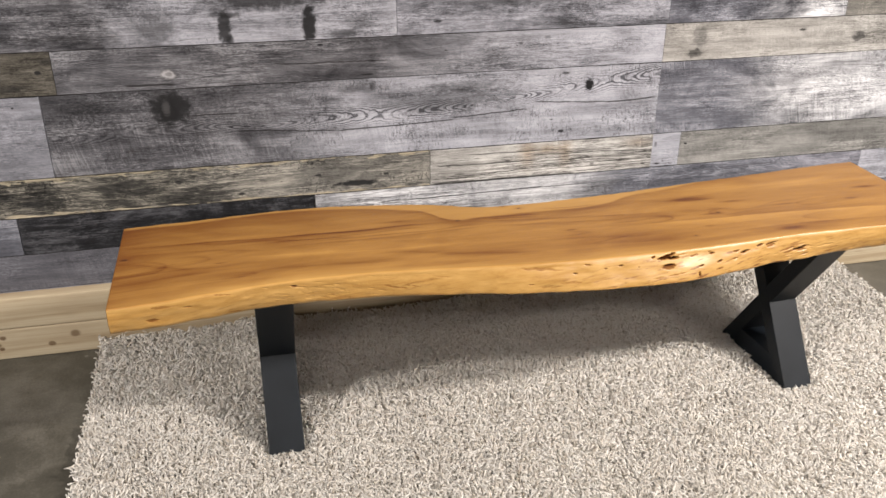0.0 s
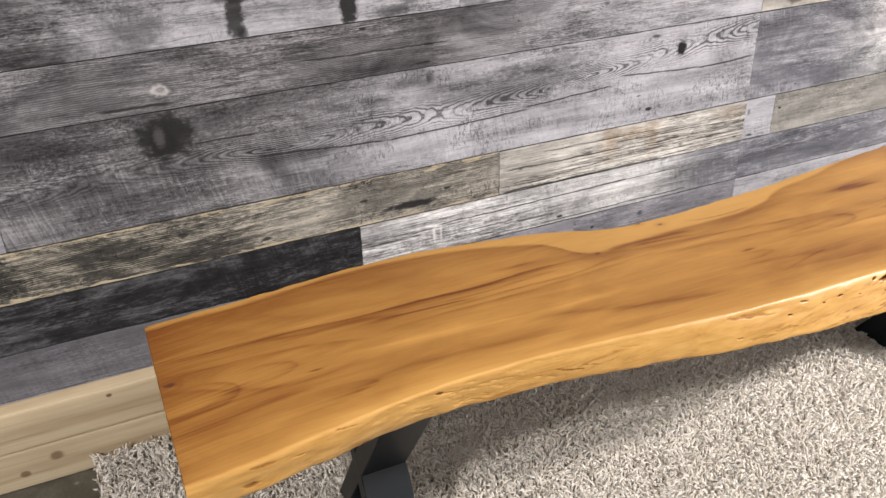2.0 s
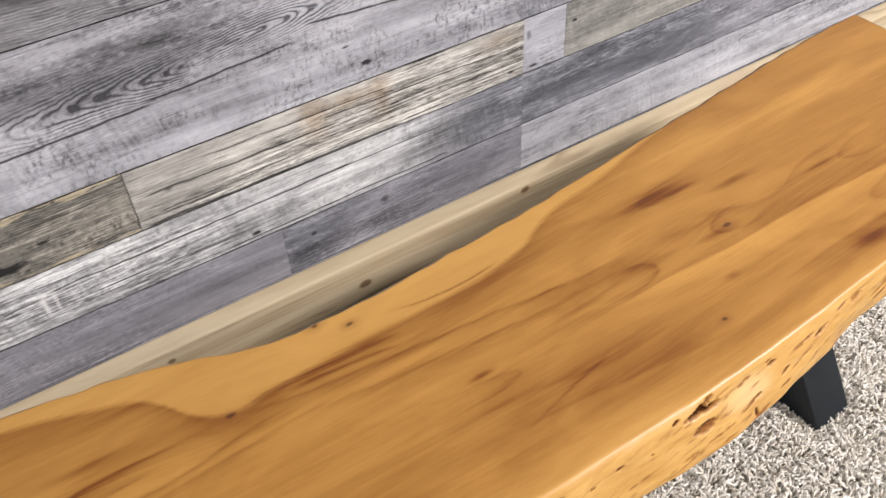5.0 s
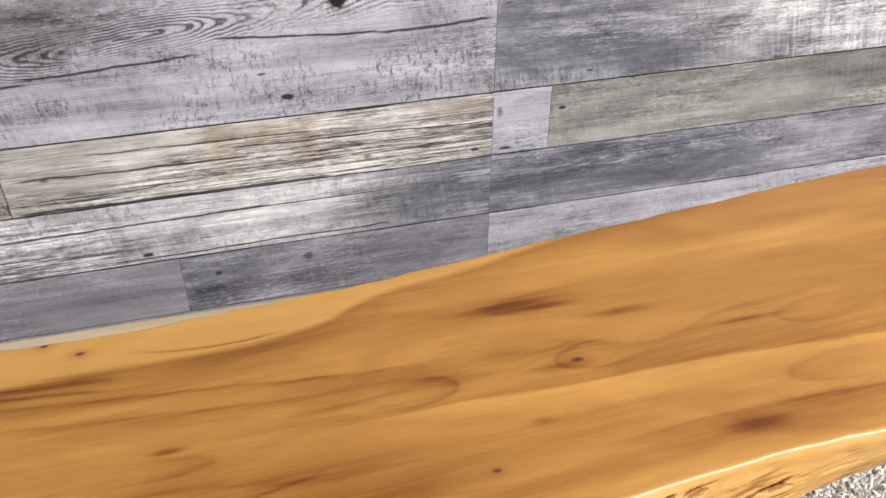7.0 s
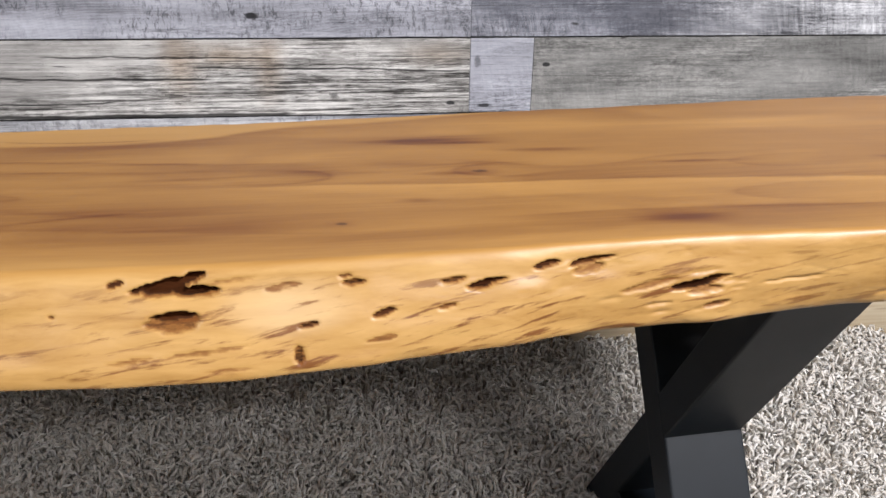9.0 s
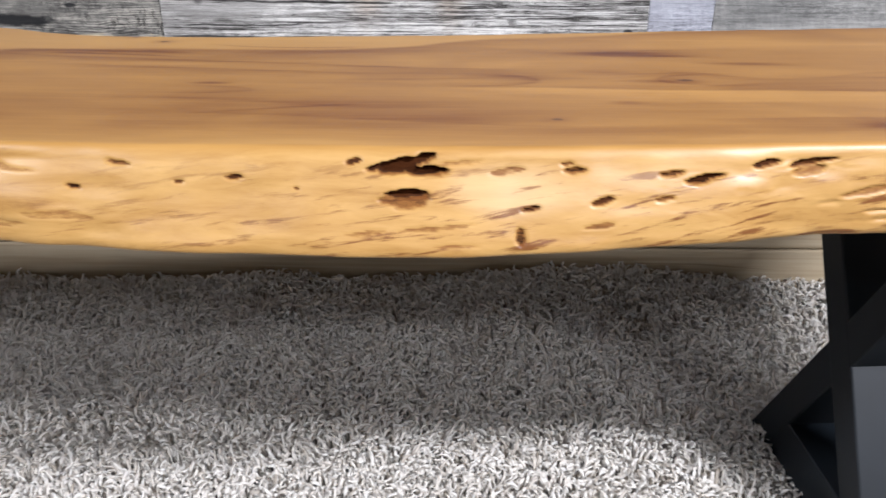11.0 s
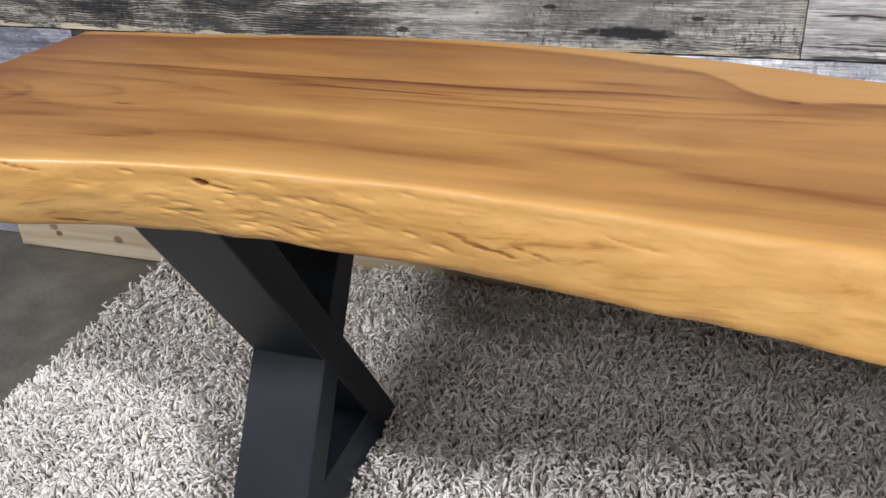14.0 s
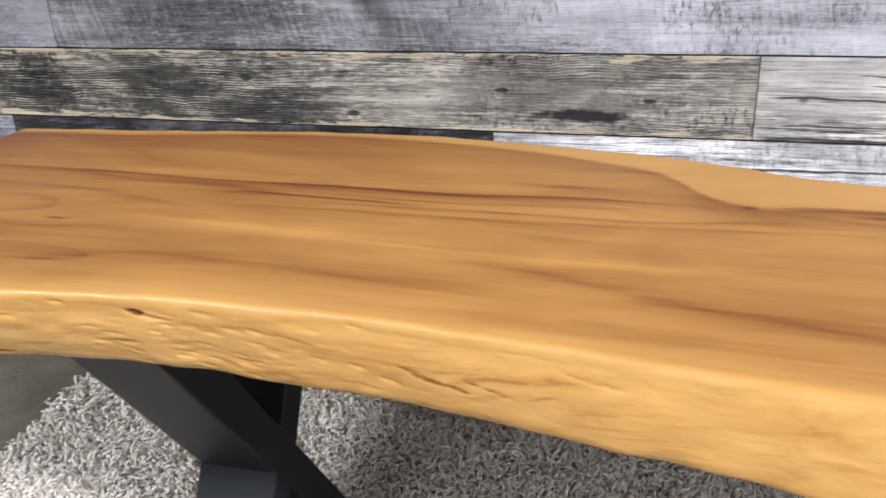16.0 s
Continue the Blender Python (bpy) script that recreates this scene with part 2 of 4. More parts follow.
    for kx, kz, rx, rz, k in rust:
        dx = g.math("DIVIDE", g.math("SUBTRACT", x, kx), rx)
        dz = g.math("DIVIDE", g.math("SUBTRACT", z, kz), rz)
        d = g.math("SQRT", g.math("ADD", g.math("MULTIPLY", dx, dx), g.math("MULTIPLY", dz, dz)))
        d = g.math("ADD", d, g.math("MULTIPLY_ADD", wob, 0.9, -0.45))
        colour = g.mix(g.step(d, 0.0, 1.3, k, 0.0), colour, (0.46, 0.31, 0.17), "MULTIPLY")
    rough = g.math("MULTIPLY_ADD", fine, 0.25, 0.42)
    return g.done(colour, rough, g.bump(g.math("SUBTRACT", fine, hair), 0.35, 0.0012), specular=0.14)


def bench_wood():
    g = Graph("oiled_live_edge_wood")
    p = g.coords()
    x, y, z = g.split(p)
    flow, sap, pit, tone = (g.attribute(n) for n in ("flow", "sap", "pit", "tone"))
    face = g.attribute("edge")
    f = g.join(x, flow, 0.0)
    band = g.noise(g.scaled(f, (0.9, 13, 1)), 1, 2, 0.5, 0.5)
    grain = g.noise(g.scaled(f, (3.2, 46, 1)), 1, 5, 0.62, 0.5)
    fine = g.noise(g.scaled(f, (16, 330, 1)), 1, 3, 0.6)
    cloud = g.noise(g.scaled(p, (4.2, 13, 13)), 1, 5, 0.58, 1.2)
    centred = lambda n, k: g.math("MULTIPLY_ADD", n, k, -0.5 * k)
    v = g.math("ADD", centred(band, 0.55), 0.545)
    v = g.math("ADD", v, centred(grain, 0.3))
    v = g.math("ADD", v, centred(fine, 0.2))
    v = g.math("ADD", v, centred(cloud, 0.52))
    threads = g.noise(g.scaled(f, (2.2, 260, 1), (0, 3, 0)), 1, 3, 0.6, 0.15)
    v = g.math("SUBTRACT", v, g.math("MULTIPLY", tone, g.step(threads, 0.35, 0.65, 0.72, 1.35)))
    heart = g.ramp(v, [(0.0, (0.098, 0.026, 0.0035)), (0.22, (0.155, 0.053, 0.0068)), (0.48, (0.255, 0.117, 0.024)), (0.8, (0.4, 0.206, 0.05))])
    pale = g.ramp(v, [(0.1, (0.2, 0.085, 0.018)), (0.35, (0.31, 0.154, 0.036)), (0.75, (0.435, 0.24, 0.065))])
    s = g.step(g.math("ADD", sap, g.math("MULTIPLY_ADD", grain, 0.5, -0.25)), 0.25, 0.75)
    colour = g.mix(s, heart, pale)
    # the bark edge: honey colour with tan stains lying along it
    stain = g.noise(g.scaled(p, (11, 60, 75)), 1, 7, 0.7, 0.4)
    edge = g.ramp(g.math("MULTIPLY_ADD", stain, 0.8, g.math("MULTIPLY", cloud, 0.25)),
                  [(0.3, (0.21, 0.094, 0.02)), (0.45, (0.36, 0.194, 0.05)), (0.7, (0.475, 0.283, 0.09))])
    colour = g.mix(face, colour, edge)
    fleck = g.noise(p, 170, 3, 0.6)
    for kx, ky, kr in FACE_KNOTS:
        dx = g.math("DIVIDE", g.math("SUBTRACT", x, kx), kr * 1.3)
        dy = g.math("DIVIDE", g.math("SUBTRACT", y, ky), kr * 0.75)
        d = g.math("SQRT", g.math("ADD", g.math("MULTIPLY", dx, dx), g.math("MULTIPLY", dy, dy)))
        d = g.math("ADD", d, g.math("MULTIPLY_ADD", fleck, 1.2, -0.6))
        ring = g.math("MULTIPLY", g.step(d, 0.3, 3.0, 0.58, 0.0), g.math("SUBTRACT", 1.0, face))
        colour = g.mix(g.math("MULTIPLY", ring, 0.6), colour, (0.15, 0.05, 0.011))
        colour = g.mix(g.math("MULTIPLY", g.step(d, 0.35, 0.9, 0.85, 0.0), g.math("SUBTRACT", 1.0, face)), colour, (0.055, 0.018, 0.006))
    # a pale patch beside the large worm holes: bleached sapwood plus a painted highlight
    dx, dz = g.math("DIVIDE", g.math("SUBTRACT", x, 0.427), 0.042), g.math("DIVIDE", g.math("SUBTRACT", z, 0.434), 0.016)
    d = g.math("ADD", g.math("MULTIPLY", dx, dx), g.math("MULTIPLY", dz, dz))
    d = g.math("ADD", d, g.math("MULTIPLY_ADD", cloud, 1.6, -0.8))
    colour = g.mix(g.math("MULTIPLY", face, g.step(d, -0.3, 1.4, 0.34, 0.0)), colour, (0.66, 0.5, 0.3))
    # brown rub marks that climb along the bark edge, then worm holes
    up = g.math("SUBTRACT", z, g.math("MULTIPLY", x, 0.14))
    marks = g.noise(g.join(g.math("MULTIPLY", x, 20.0), 0.0, g.math("MULTIPLY", up, 210.0)), 1, 5, 0.65, 0.3)
    marks = g.math("MULTIPLY", g.step(marks, 0.53, 0.65), g.attribute("stain"))
    colour = g.mix(g.math("MULTIPLY", g.math("MULTIPLY", marks, face), 0.8), colour, (0.15, 0.052, 0.008))
    ragged = g.math("ADD", pit, g.math("MULTIPLY_ADD", g.noise(g.scaled(p, (85, 150, 330)), 1, 5, 0.7), 1.0, -0.5))
    ragged = g.math("MULTIPLY", ragged, g.step(pit, 0.03, 0.2))
    colour = g.mix(g.math("MULTIPLY", g.step(ragged, 0.12, 0.55), 0.8), colour, (0.14, 0.044, 0.007))
    colour = g.mix(g.step(ragged, 0.5, 0.85), colour, g.ramp(stain, [(0.4, (0.014, 0.005, 0.0022)), (0.6, (0.055, 0.018, 0.006))]))
    rough = g.math("ADD", g.math("MULTIPLY_ADD", cloud, 0.16, 0.36), g.math("MULTIPLY", pit, 0.5))
    return g.done(colour, rough, g.bump(g.math("ADD", grain, fine), 0.06, 0.001), coat=g.math("MULTIPLY_ADD", pit, -0.6, g.math("MULTIPLY_ADD", g.attribute("stain"), 0.1, 0.13), clamp=True), coat_rough=0.3, specular=g.math("MULTIPLY_ADD", pit, -0.4, 0.4, clamp=True))


def end_grain():
    g = Graph("sawn_end_grain")
    p = g.coords()
    n = g.noise(g.scaled(p, (1, 30, 150)), 1, 4, 0.6, 0.8)
    c = g.ramp(n, [(0.3, (0.2, 0.075, 0.016)), (0.7, (0.42, 0.19, 0.05))])
    return g.done(c, 0.45, g.bump(n, 0.2, 0.001))


def black_steel():
    g = Graph("black_powder_coat")
    p = g.coords()
    n = g.noise(p, 900, 2, 0.6)
    d = g.noise(p, 14, 4, 0.6)
    c = g.ramp(d, [(0.3, (0.0035, 0.0052, 0.0072)), (0.7, (0.006, 0.0086, 0.0118))])
    return g.done(c, g.math("MULTIPLY_ADD", d, 0.14, 0.4), g.bump(n, 0.12, 0.0004), specular=0.28)


def weld_metal():
    g = Graph("scuffed_weld")
    n = g.noise(g.coords(), 120, 3)
    return g.done(g.ramp(n, [(0.35, (0.02, 0.022, 0.025)), (0.65, (0.16, 0.17, 0.18))]), 0.42, metal=0.5)


def yarn():
    g = Graph("shag_yarn")
    r = g.island_random()
    c = g.ramp(r, [(0.0, (0.6, 0.55, 0.48)), (0.1, (0.79, 0.745, 0.68)), (0.22, (0.87, 0.83, 0.77)), (0.6, (0.92, 0.89, 0.84)), (1.0, (0.95, 0.93, 0.89))])
    patch = g.noise(g.coords(), 5.5, 3, 0.6)
    c = g.mix(g.step(patch, 0.45, 0.75, 0.0, 0.12), c, (0.68, 0.63, 0.56))
    mat = g.done(c, 0.9, specular=0.1)
    glow = g.t.nodes.new("ShaderNodeBsdfTranslucent")
    g.put(glow.inputs["Color"], c)
    both = g.t.nodes.new("ShaderNodeMixShader")
    both.inputs[0].default_value = 0.49
    g.t.links.new(g.bsdf.outputs[0], both.inputs[1])
    g.t.links.new(glow.outputs[0], both.inputs[2])
    g.t.links.new(both.outputs[0], g.t.nodes["Material Output"].inputs["Surface"])
    return mat


def plain(name, dark, light, scale=6.0, rough=0.7, bump=0.1):
    g = Graph(name)
    p = g.coords()
    n = g.noise(p, scale, 6, 0.6, 0.3)
    m = g.noise(p, scale * 22, 4, 0.6)
    c = g.ramp(g.math("MULTIPLY_ADD", m, 0.35, g.math("MULTIPLY", n, 0.65)), [(0.3, dark), (0.7, light)])
    return g.done(c, rough, g.bump(m, bump, 0.002))


def concrete():
    g = Graph("worn_concrete")
    p = g.coords()
    n = g.noise(p, 2.3, 6, 0.6, 0.6)
    m = g.noise(p, 16, 5, 0.65, 0.5)
    d = g.noise(p, 170, 3, 0.6)
    v = g.math("ADD", g.math("MULTIPLY", n, 0.55), g.math("MULTIPLY_ADD", m, 0.35, g.math("MULTIPLY", d, 0.2)))
    c = g.ramp(v, [(0.34, (0.024, 0.0218, 0.0162)), (0.52, (0.056, 0.0518, 0.0405)), (0.68, (0.112, 0.104, 0.086))])
    flake = g.step(g.cells(g.scaled(p, (9, 9, 0.01)), 1), 0.03, 0.06, 1.0, 0.0)
    c = g.mix(g.math("MULTIPLY", flake, 0.2), c, (0.45, 0.43, 0.4))
    return g.done(c, g.math("MULTIPLY_ADD", m, 0.3, 0.35), g.bump(g.math("ADD", m, d), 0.12, 0.002), specular=0.4)


def pine(name, knots):
    g = Graph(name)
    p = g.coords()
    x, y, z = g.split(p)
    grain = g.noise(g.scaled(p, (1.3, 14, 48)), 1, 4, 0.55, 0.7)
    fine = g.noise(g.scaled(p, (8, 60, 240)), 1, 3)
    dirt = g.noise(g.scaled(p, (3, 6, 6)), 1, 5, 0.6)
    v = g.math("MULTIPLY_ADD", grain, 0.75, g.math("MULTIPLY", fine, 0.25))
    c = g.ramp(v, [(0.32, (0.26, 0.19, 0.112)), (0.52, (0.405, 0.332, 0.225)), (0.75, (0.51, 0.44, 0.325))])
    c = g.mix(g.step(dirt, 0.5, 0.75, 0.0, 0.4), c, (0.3, 0.22, 0.14))
    wob = g.noise(g.scaled(p, (30, 30, 30)), 1, 3)
    for kx, kz, r, k in knots:
        dx = g.math("DIVIDE", g.math("SUBTRACT", x, kx), r)
        dz = g.math("DIVIDE", g.math("SUBTRACT", z, kz), r * 0.75)
        d = g.math("SQRT", g.math("ADD", g.math("MULTIPLY", dx, dx), g.math("MULTIPLY", dz, dz)))
        d = g.math("ADD", d, g.math("MULTIPLY_ADD", wob, 0.8, -0.4))
        c = g.mix(g.step(d, 0.5, 1.1, k, 0.0), c, (0.09, 0.045, 0.018))
    split = g.math("ABSOLUTE", g.math("SUBTRACT", g.noise(g.scaled(p, (0.9, 4, 26), (3, 0, 1)), 1, 3, 0.5, 0.2), 0.5))
    split = g.math("MULTIPLY", g.step(split, 0.0, 0.014, 1.0, 0.0), g.step(g.noise(g.scaled(p, (2.2, 1, 9), (1, 0, 5)), 1, 2), 0.46, 0.58))
    c = g.mix(g.math("MULTIPLY", split, 0.4), c, (0.11, 0.07, 0.035))
    return g.done(c, 0.6, g.bump(g.math("SUBTRACT", v, split), 0.25, 0.001), specular=0.3)


# ---- mesh helpers ----
def link_mesh(name, verts, faces, material, parent=None, label=""):
    me = bpy.data.meshes.new(name)
    me.from_pydata(verts, [], faces)
    me.materials.append(material)
    ob = new(name, me)
    if parent is not None:
        ob.parent = parent
    if label:
        ob["label"] = label
    return ob


def part(name, bm, material, parent=None, label=""):
    me = bpy.data.meshes.new(name)
    bm.to_mesh(me)
    bm.free()
    me.materials.append(material)
    ob = new(name, me)
    if parent is not None:
        ob.parent = parent
    if label:
        ob["label"] = label
    return ob


def box(size, bevel=0.0, segments=2, at=(0, 0, 0)):
    bm = bmesh.new()
    bmesh.ops.create_cube(bm, size=1, matrix=Matrix.Translation(at) @ Matrix.Diagonal((*size, 1)))
    if bevel:
        bmesh.ops.bevel(bm, geom=bm.edges[:], offset=bevel, segments=segments, affect="EDGES", profile=0.6)
    return bm


def smooth(ob):
    me = ob.data
    me.polygons.foreach_set("use_smooth", np.ones(len(me.polygons), bool))


def hashed(i, j, seed):
    n = (i.astype(np.int64) * 374761393 + j.astype(np.int64) * 668265263 + seed * 974634777) & 0x7FFFFFFF
    n = ((n ^ (n >> 13)) * 1274126177) & 0x7FFFFFFF
    return ((n ^ (n >> 16)) & 0xFFFF) / 65535.0


def lattice(x, y, seed=0):
    """Smooth value noise from 0 to 1 on arrays."""
    i, j = np.floor(x), np.floor(y)
    u, v = x - i, y - j
    u, v = u * u * (3 - 2 * u), v * v * (3 - 2 * v)
    a, b = hashed(i, j, seed), hashed(i + 1, j, seed)
    c, d = hashed(i, j + 1, seed), hashed(i + 1, j + 1, seed)
    return (a * (1 - u) + b * u) * (1 - v) + (c * (1 - u) + d * u) * v


# ---- the setting ----
X0, X1, Y0, H = -5.0, 6.0, -5.5, 3.1
# added shell, unseen; its paint is greyed to cut bounced light and deepen shadows
paint = plain("grey_shell_paint", (0.19, 0.19, 0.19), (0.24, 0.24, 0.24), 3, 0.8, 0.05)
floor = tagged(part("floor", box((X1 - X0 + 0.4, -Y0 + 0.6, 0.1), at=((X0 + X1) / 2, Y0 / 2, -0.05)), concrete()),
               "worn grey-brown concrete floor with stains", "floor", kind="structure")
ceiling = tagged(part("ceiling", box((X1 - X0 + 0.4, -Y0 + 0.6, 0.1), at=((X0 + X1) / 2, Y0 / 2, H + 0.05)), paint),
                 "plain grey ceiling, unseen, closes the room", "ceiling", kind="structure")
for n, size, at in (("wall_west", (0.1, -Y0, H), (X0 - 0.05, Y0 / 2, H / 2)), ("wall_east", (0.1, -Y0, H), (X1 + 0.05, Y0 / 2, H / 2)),
                    ("wall_south", (X1 - X0 + 0.2, 0.1, H), ((X0 + X1) / 2, Y0 - 0.05, H / 2))):
    tagged(part(n, box(size, at=at), paint), "plain grey painted wall, unseen, closes the room", "wall", kind="structure")
wall = tagged(part("wall_north", box((X1 - X0, 0.1, H), at=((X0 + X1) / 2, 0.063, H / 2)), plain("board_backing", (0.005, 0.005, 0.005), (0.012, 0.012, 0.012))),
              "wall clad in weathered grey wood planks", "wall", kind="structure")

# ---- two timber studs along the foot of the wall ----
STUD_KNOTS = ([(-1.12 - 0.636, 0.02, 0.010, 0.8), (-0.31, -0.012, 0.013, 0.85), (0.02, 0.03, 0.011, 0.9), (0.02 - 0.66, 0.02, 0.008, 0.8), (0.9, -0.01, 0.012, 0.7), (-1.45, 0.028, 0.006, 0.9)],
              [(-0.4, 0.035, 0.012, 0.7), (-1.1, -0.02, 0.022, 0.6), (-1.56, 0.012, 0.016, 0.7), (-1.742, -0.012, 0.008, 0.85), (-1.62, -0.01, 0.011, 0.75), (-1.735, 0.02, 0.009, 0.8), (0.5, -0.02, 0.012, 0.7), (-1.75, 0.0, 0.01, 0.7)])
STUD_END, STUD_LENGTH = -1.228, 3.66
for level, tip in ((0, 0.0), (1, 0.006)):
    stud = part("timber_stud", box((STUD_LENGTH, 0.0365, 0.0872), 0.004, 2), pine("pale_pine", STUD_KNOTS[1 - level]))
    stud.matrix_world = pose(STUD_END + STUD_LENGTH / 2 + tip, -0.0195, 0.0448 + 0.0888 * level)
    tagged(stud, "pale knotty pine stud lying along the wall foot", "timber", "stacked timber studs")


# ---- live-edge bench ----
def curve(points):
    """A smooth line through control points, as a function of x."""
    px, py = np.array(points, float).T
    slope = np.gradient(py, px)

    def at(x):
        k = np.clip(np.searchsorted(px, x) - 1, 0, len(px) - 2)
        h = px[k + 1] - px[k]
        t = np.clip((x - px[k]) / h, 0, 1)
        return ((2 * t**3 - 3 * t**2 + 1) * py[k] + (t**3 - 2 * t**2 + t) * h * slope[k]
                + (3 * t**2 - 2 * t**3) * py[k + 1] + (t**3 - t**2) * h * slope[k + 1])
    return at


TOP, THICK, LEFT, RIGHT = 0.457, 0.0585, -0.754, 1.085
back_edge = curve([(-0.76, -0.296), (-0.6, -0.287), (-0.4, -0.271), (-0.3, -0.273), (-0.17, -0.291), (-0.08, -0.308), (0.05, -0.351), (0.12, -0.355), (0.27, -0.348), (0.42, -0.336), (0.6, -0.315), (0.8, -0.294), (1.0, -0.272), (1.09, -0.268)])
front_edge = curve([(-0.76, -0.664), (-0.68, -0.658), (-0.55, -0.639), (-0.43, -0.626), (-0.31, -0.622), (-0.2, -0.629), (-0.06, -0.643), (0.1, -0.659), (0.25, -0.663), (0.4, -0.663), (0.55, -0.655), (0.7, -0.645), (0.85, -0.645), (1.09, -0.655)])
front_foot = curve([(-0.76, -0.657), (-0.65, -0.644), (-0.5, -0.621), (-0.41, -0.615), (-0.32, -0.617), (-0.2, -0.63), (-0.06, -0.652), (0.1, -0.679), (0.25, -0.692), (0.37, -0.697), (0.44, -0.69), (0.52, -0.679), (0.6, -0.664), (0.7, -0.655), (0.8, -0.643), (0.93, -0.636), (1.09, -0.636)])
heart_back = curve([(-0.76, -0.314), (-0.6, -0.306), (-0.44, -0.289), (-0.36, -0.288), (-0.26, -0.3), (-0.15, -0.329), (-0.086, -0.36), (-0.055, -0.4), (-0.028, -0.415), (0.02, -0.413), (0.1, -0.408), (0.2, -0.408), (0.3, -0.404), (0.35, -0.3925), (0.4, -0.368), (0.5, -0.349), (0.62, -0.32), (0.8, -0.29), (1.09, -0.26)])
heart_front = curve([(-0.76, -0.64), (-0.5, -0.6), (-0.3, -0.585), (-0.1, -0.606), (0.1, -0.622), (0.4, -0.634), (0.7, -0.63), (1.09, -0.64)])
# knots of the flat face: x, y, radius
FACE_KNOTS = [(-0.028, -0.416, 0.006), (0.570, -0.500, 0.006), (-0.741, -0.461, 0.009), (0.46, -0.603, 0.0045), (0.093, -0.359, 0.005), (0.126, -0.378, 0.005), (0.035, -0.341, 0.004), (-0.752, -0.302, 0.003)]
# soft dark patches: x, y, half length, half width, strength
PATCHES = [(0.53, -0.413, 0.045, 0.009, 0.42), (0.565, -0.421, 0.03, 0.004, 0.3), (0.637, -0.446, 0.03, 0.005, 0.3), (0.693, -0.611, 0.03, 0.008, 0.42), (0.205, -0.518, 0.013, 0.0028, 0.4),
           (0.75, -0.485, 0.03, 0.004, 0.26), (0.545, -0.503, 0.02, 0.004, 0.22), (0.928, -0.488, 0.014, 0.004, 0.45), (1.007, -0.429, 0.03, 0.005, 0.45), (1.0, -0.6, 0.05, 0.01, 0.25),
           (-0.55, -0.514, 0.009, 0.002, 0.5), (-0.166, -0.391, 0.03, 0.004, 0.2), (-0.42, -0.44, 0.03, 0.006, 0.2), (0.515, -0.564, 0.01, 0.005, 0.2)]
# rounded ends of growth rings: x, y, half length, half width, strength, open to which side
ARCS = [(0.395, -0.502, 0.06, 0.02, 0.22, 1), (0.61, -0.497, 0.06, 0.018, 0.2, -1), (-0.705, -0.505, 0.05, 0.028, 0.18, 1), (-0.64, -0.49, 0.07, 0.02, 0.14, 1), (0.86, -0.488, 0.08, 0.018, 0.16, -1),
        (0.62, -0.415, 0.11, 0.02, 0.14, -1), (-0.55, -0.575, 0.07, 0.014, 0.14, 1), (0.16, -0.535, 0.08, 0.012, 0.14, 1), (0.84, -0.565, 0.09, 0.02, 0.14, -1)]
GRAIN_LINES = []


def grain_line(k, front, back, *points):
    """A growth line of the flat face: its strength (below nought: paler) and how far it fades to the front and to the back."""
    GRAIN_LINES.append((k, front, back, points[0][0], points[-1][0], curve(points)))


grain_line(0.38, 0.011, 0.0012, (-0.77, -0.399), (-0.695, -0.406), (-0.57, -0.409), (-0.453, -0.417), (-0.349, -0.416), (-0.252, -0.418), (-0.163, -0.413), (-0.078, -0.415), (-0.02, -0.417))
grain_line(0.3, 0.0016, 0.001, (-0.48, -0.4165), (-0.349, -0.417), (-0.252, -0.419), (-0.163, -0.414), (-0.07, -0.416))
grain_line(0.25, 0.003, 0.0015, (-0.62, -0.411), (-0.525, -0.424), (-0.468, -0.425), (-0.4, -0.431))
grain_line(0.6, 0.0013, 0.0011, (-0.435, -0.436), (-0.405, -0.439), (-0.34, -0.4415), (-0.265, -0.447))
grain_line(0.25, 0.0013, 0.0013, (-0.36, -0.434), (-0.27, -0.437), (-0.18, -0.433), (-0.1, -0.428))
grain_line(0.28, 0.004, 0.0012, (-0.39, -0.449), (-0.258, -0.453), (-0.176, -0.451), (-0.094, -0.452), (-0.034, -0.444), (0.05, -0.436))
grain_line(0.24, 0.007, 0.0014, (-0.44, -0.466), (-0.283, -0.467), (-0.197, -0.467), (-0.116, -0.463), (0.0, -0.458), (0.07, -0.452))
grain_line(0.55, 0.003, 0.003, (-0.02, -0.414), (0.044, -0.411), (0.091, -0.415), (0.129, -0.416), (0.17, -0.421))
grain_line(0.42, 0.002, 0.002, (0.03, -0.421), (0.07, -0.424), (0.11, -0.427), (0.16, -0.434))
grain_line(0.27, 0.006, 0.0014, (-0.03, -0.418), (0.04, -0.432), (0.141, -0.442), (0.242, -0.452), (0.337, -0.463), (0.45, -0.469))
grain_line(0.2, 0.008, 0.0018, (0.01, -0.454), (0.127, -0.466), (0.226, -0.477), (0.322, -0.482), (0.42, -0.479))
grain_line(0.55, 0.0011, 0.001, (0.165, -0.386), (0.2, -0.395), (0.234, -0.398), (0.28, -0.397), (0.318, -0.391))
grain_line(0.2, 0.0015, 0.026, (0.26, -0.527), (0.353, -0.525), (0.462, -0.524), (0.584, -0.527), (0.66, -0.526), (0.835, -0.533), (1.1, -0.55))
grain_line(-0.16, 0.03, 0.002, (0.3, -0.529), (0.462, -0.526), (0.584, -0.529), (0.66, -0.528), (0.835, -0.535), (1.1, -0.552))
grain_line(0.24, 0.013, 0.0015, (0.53, -0.601), (0.651, -0.594), (0.716, -0.593), (0.792, -0.595), (0.98, -0.602))
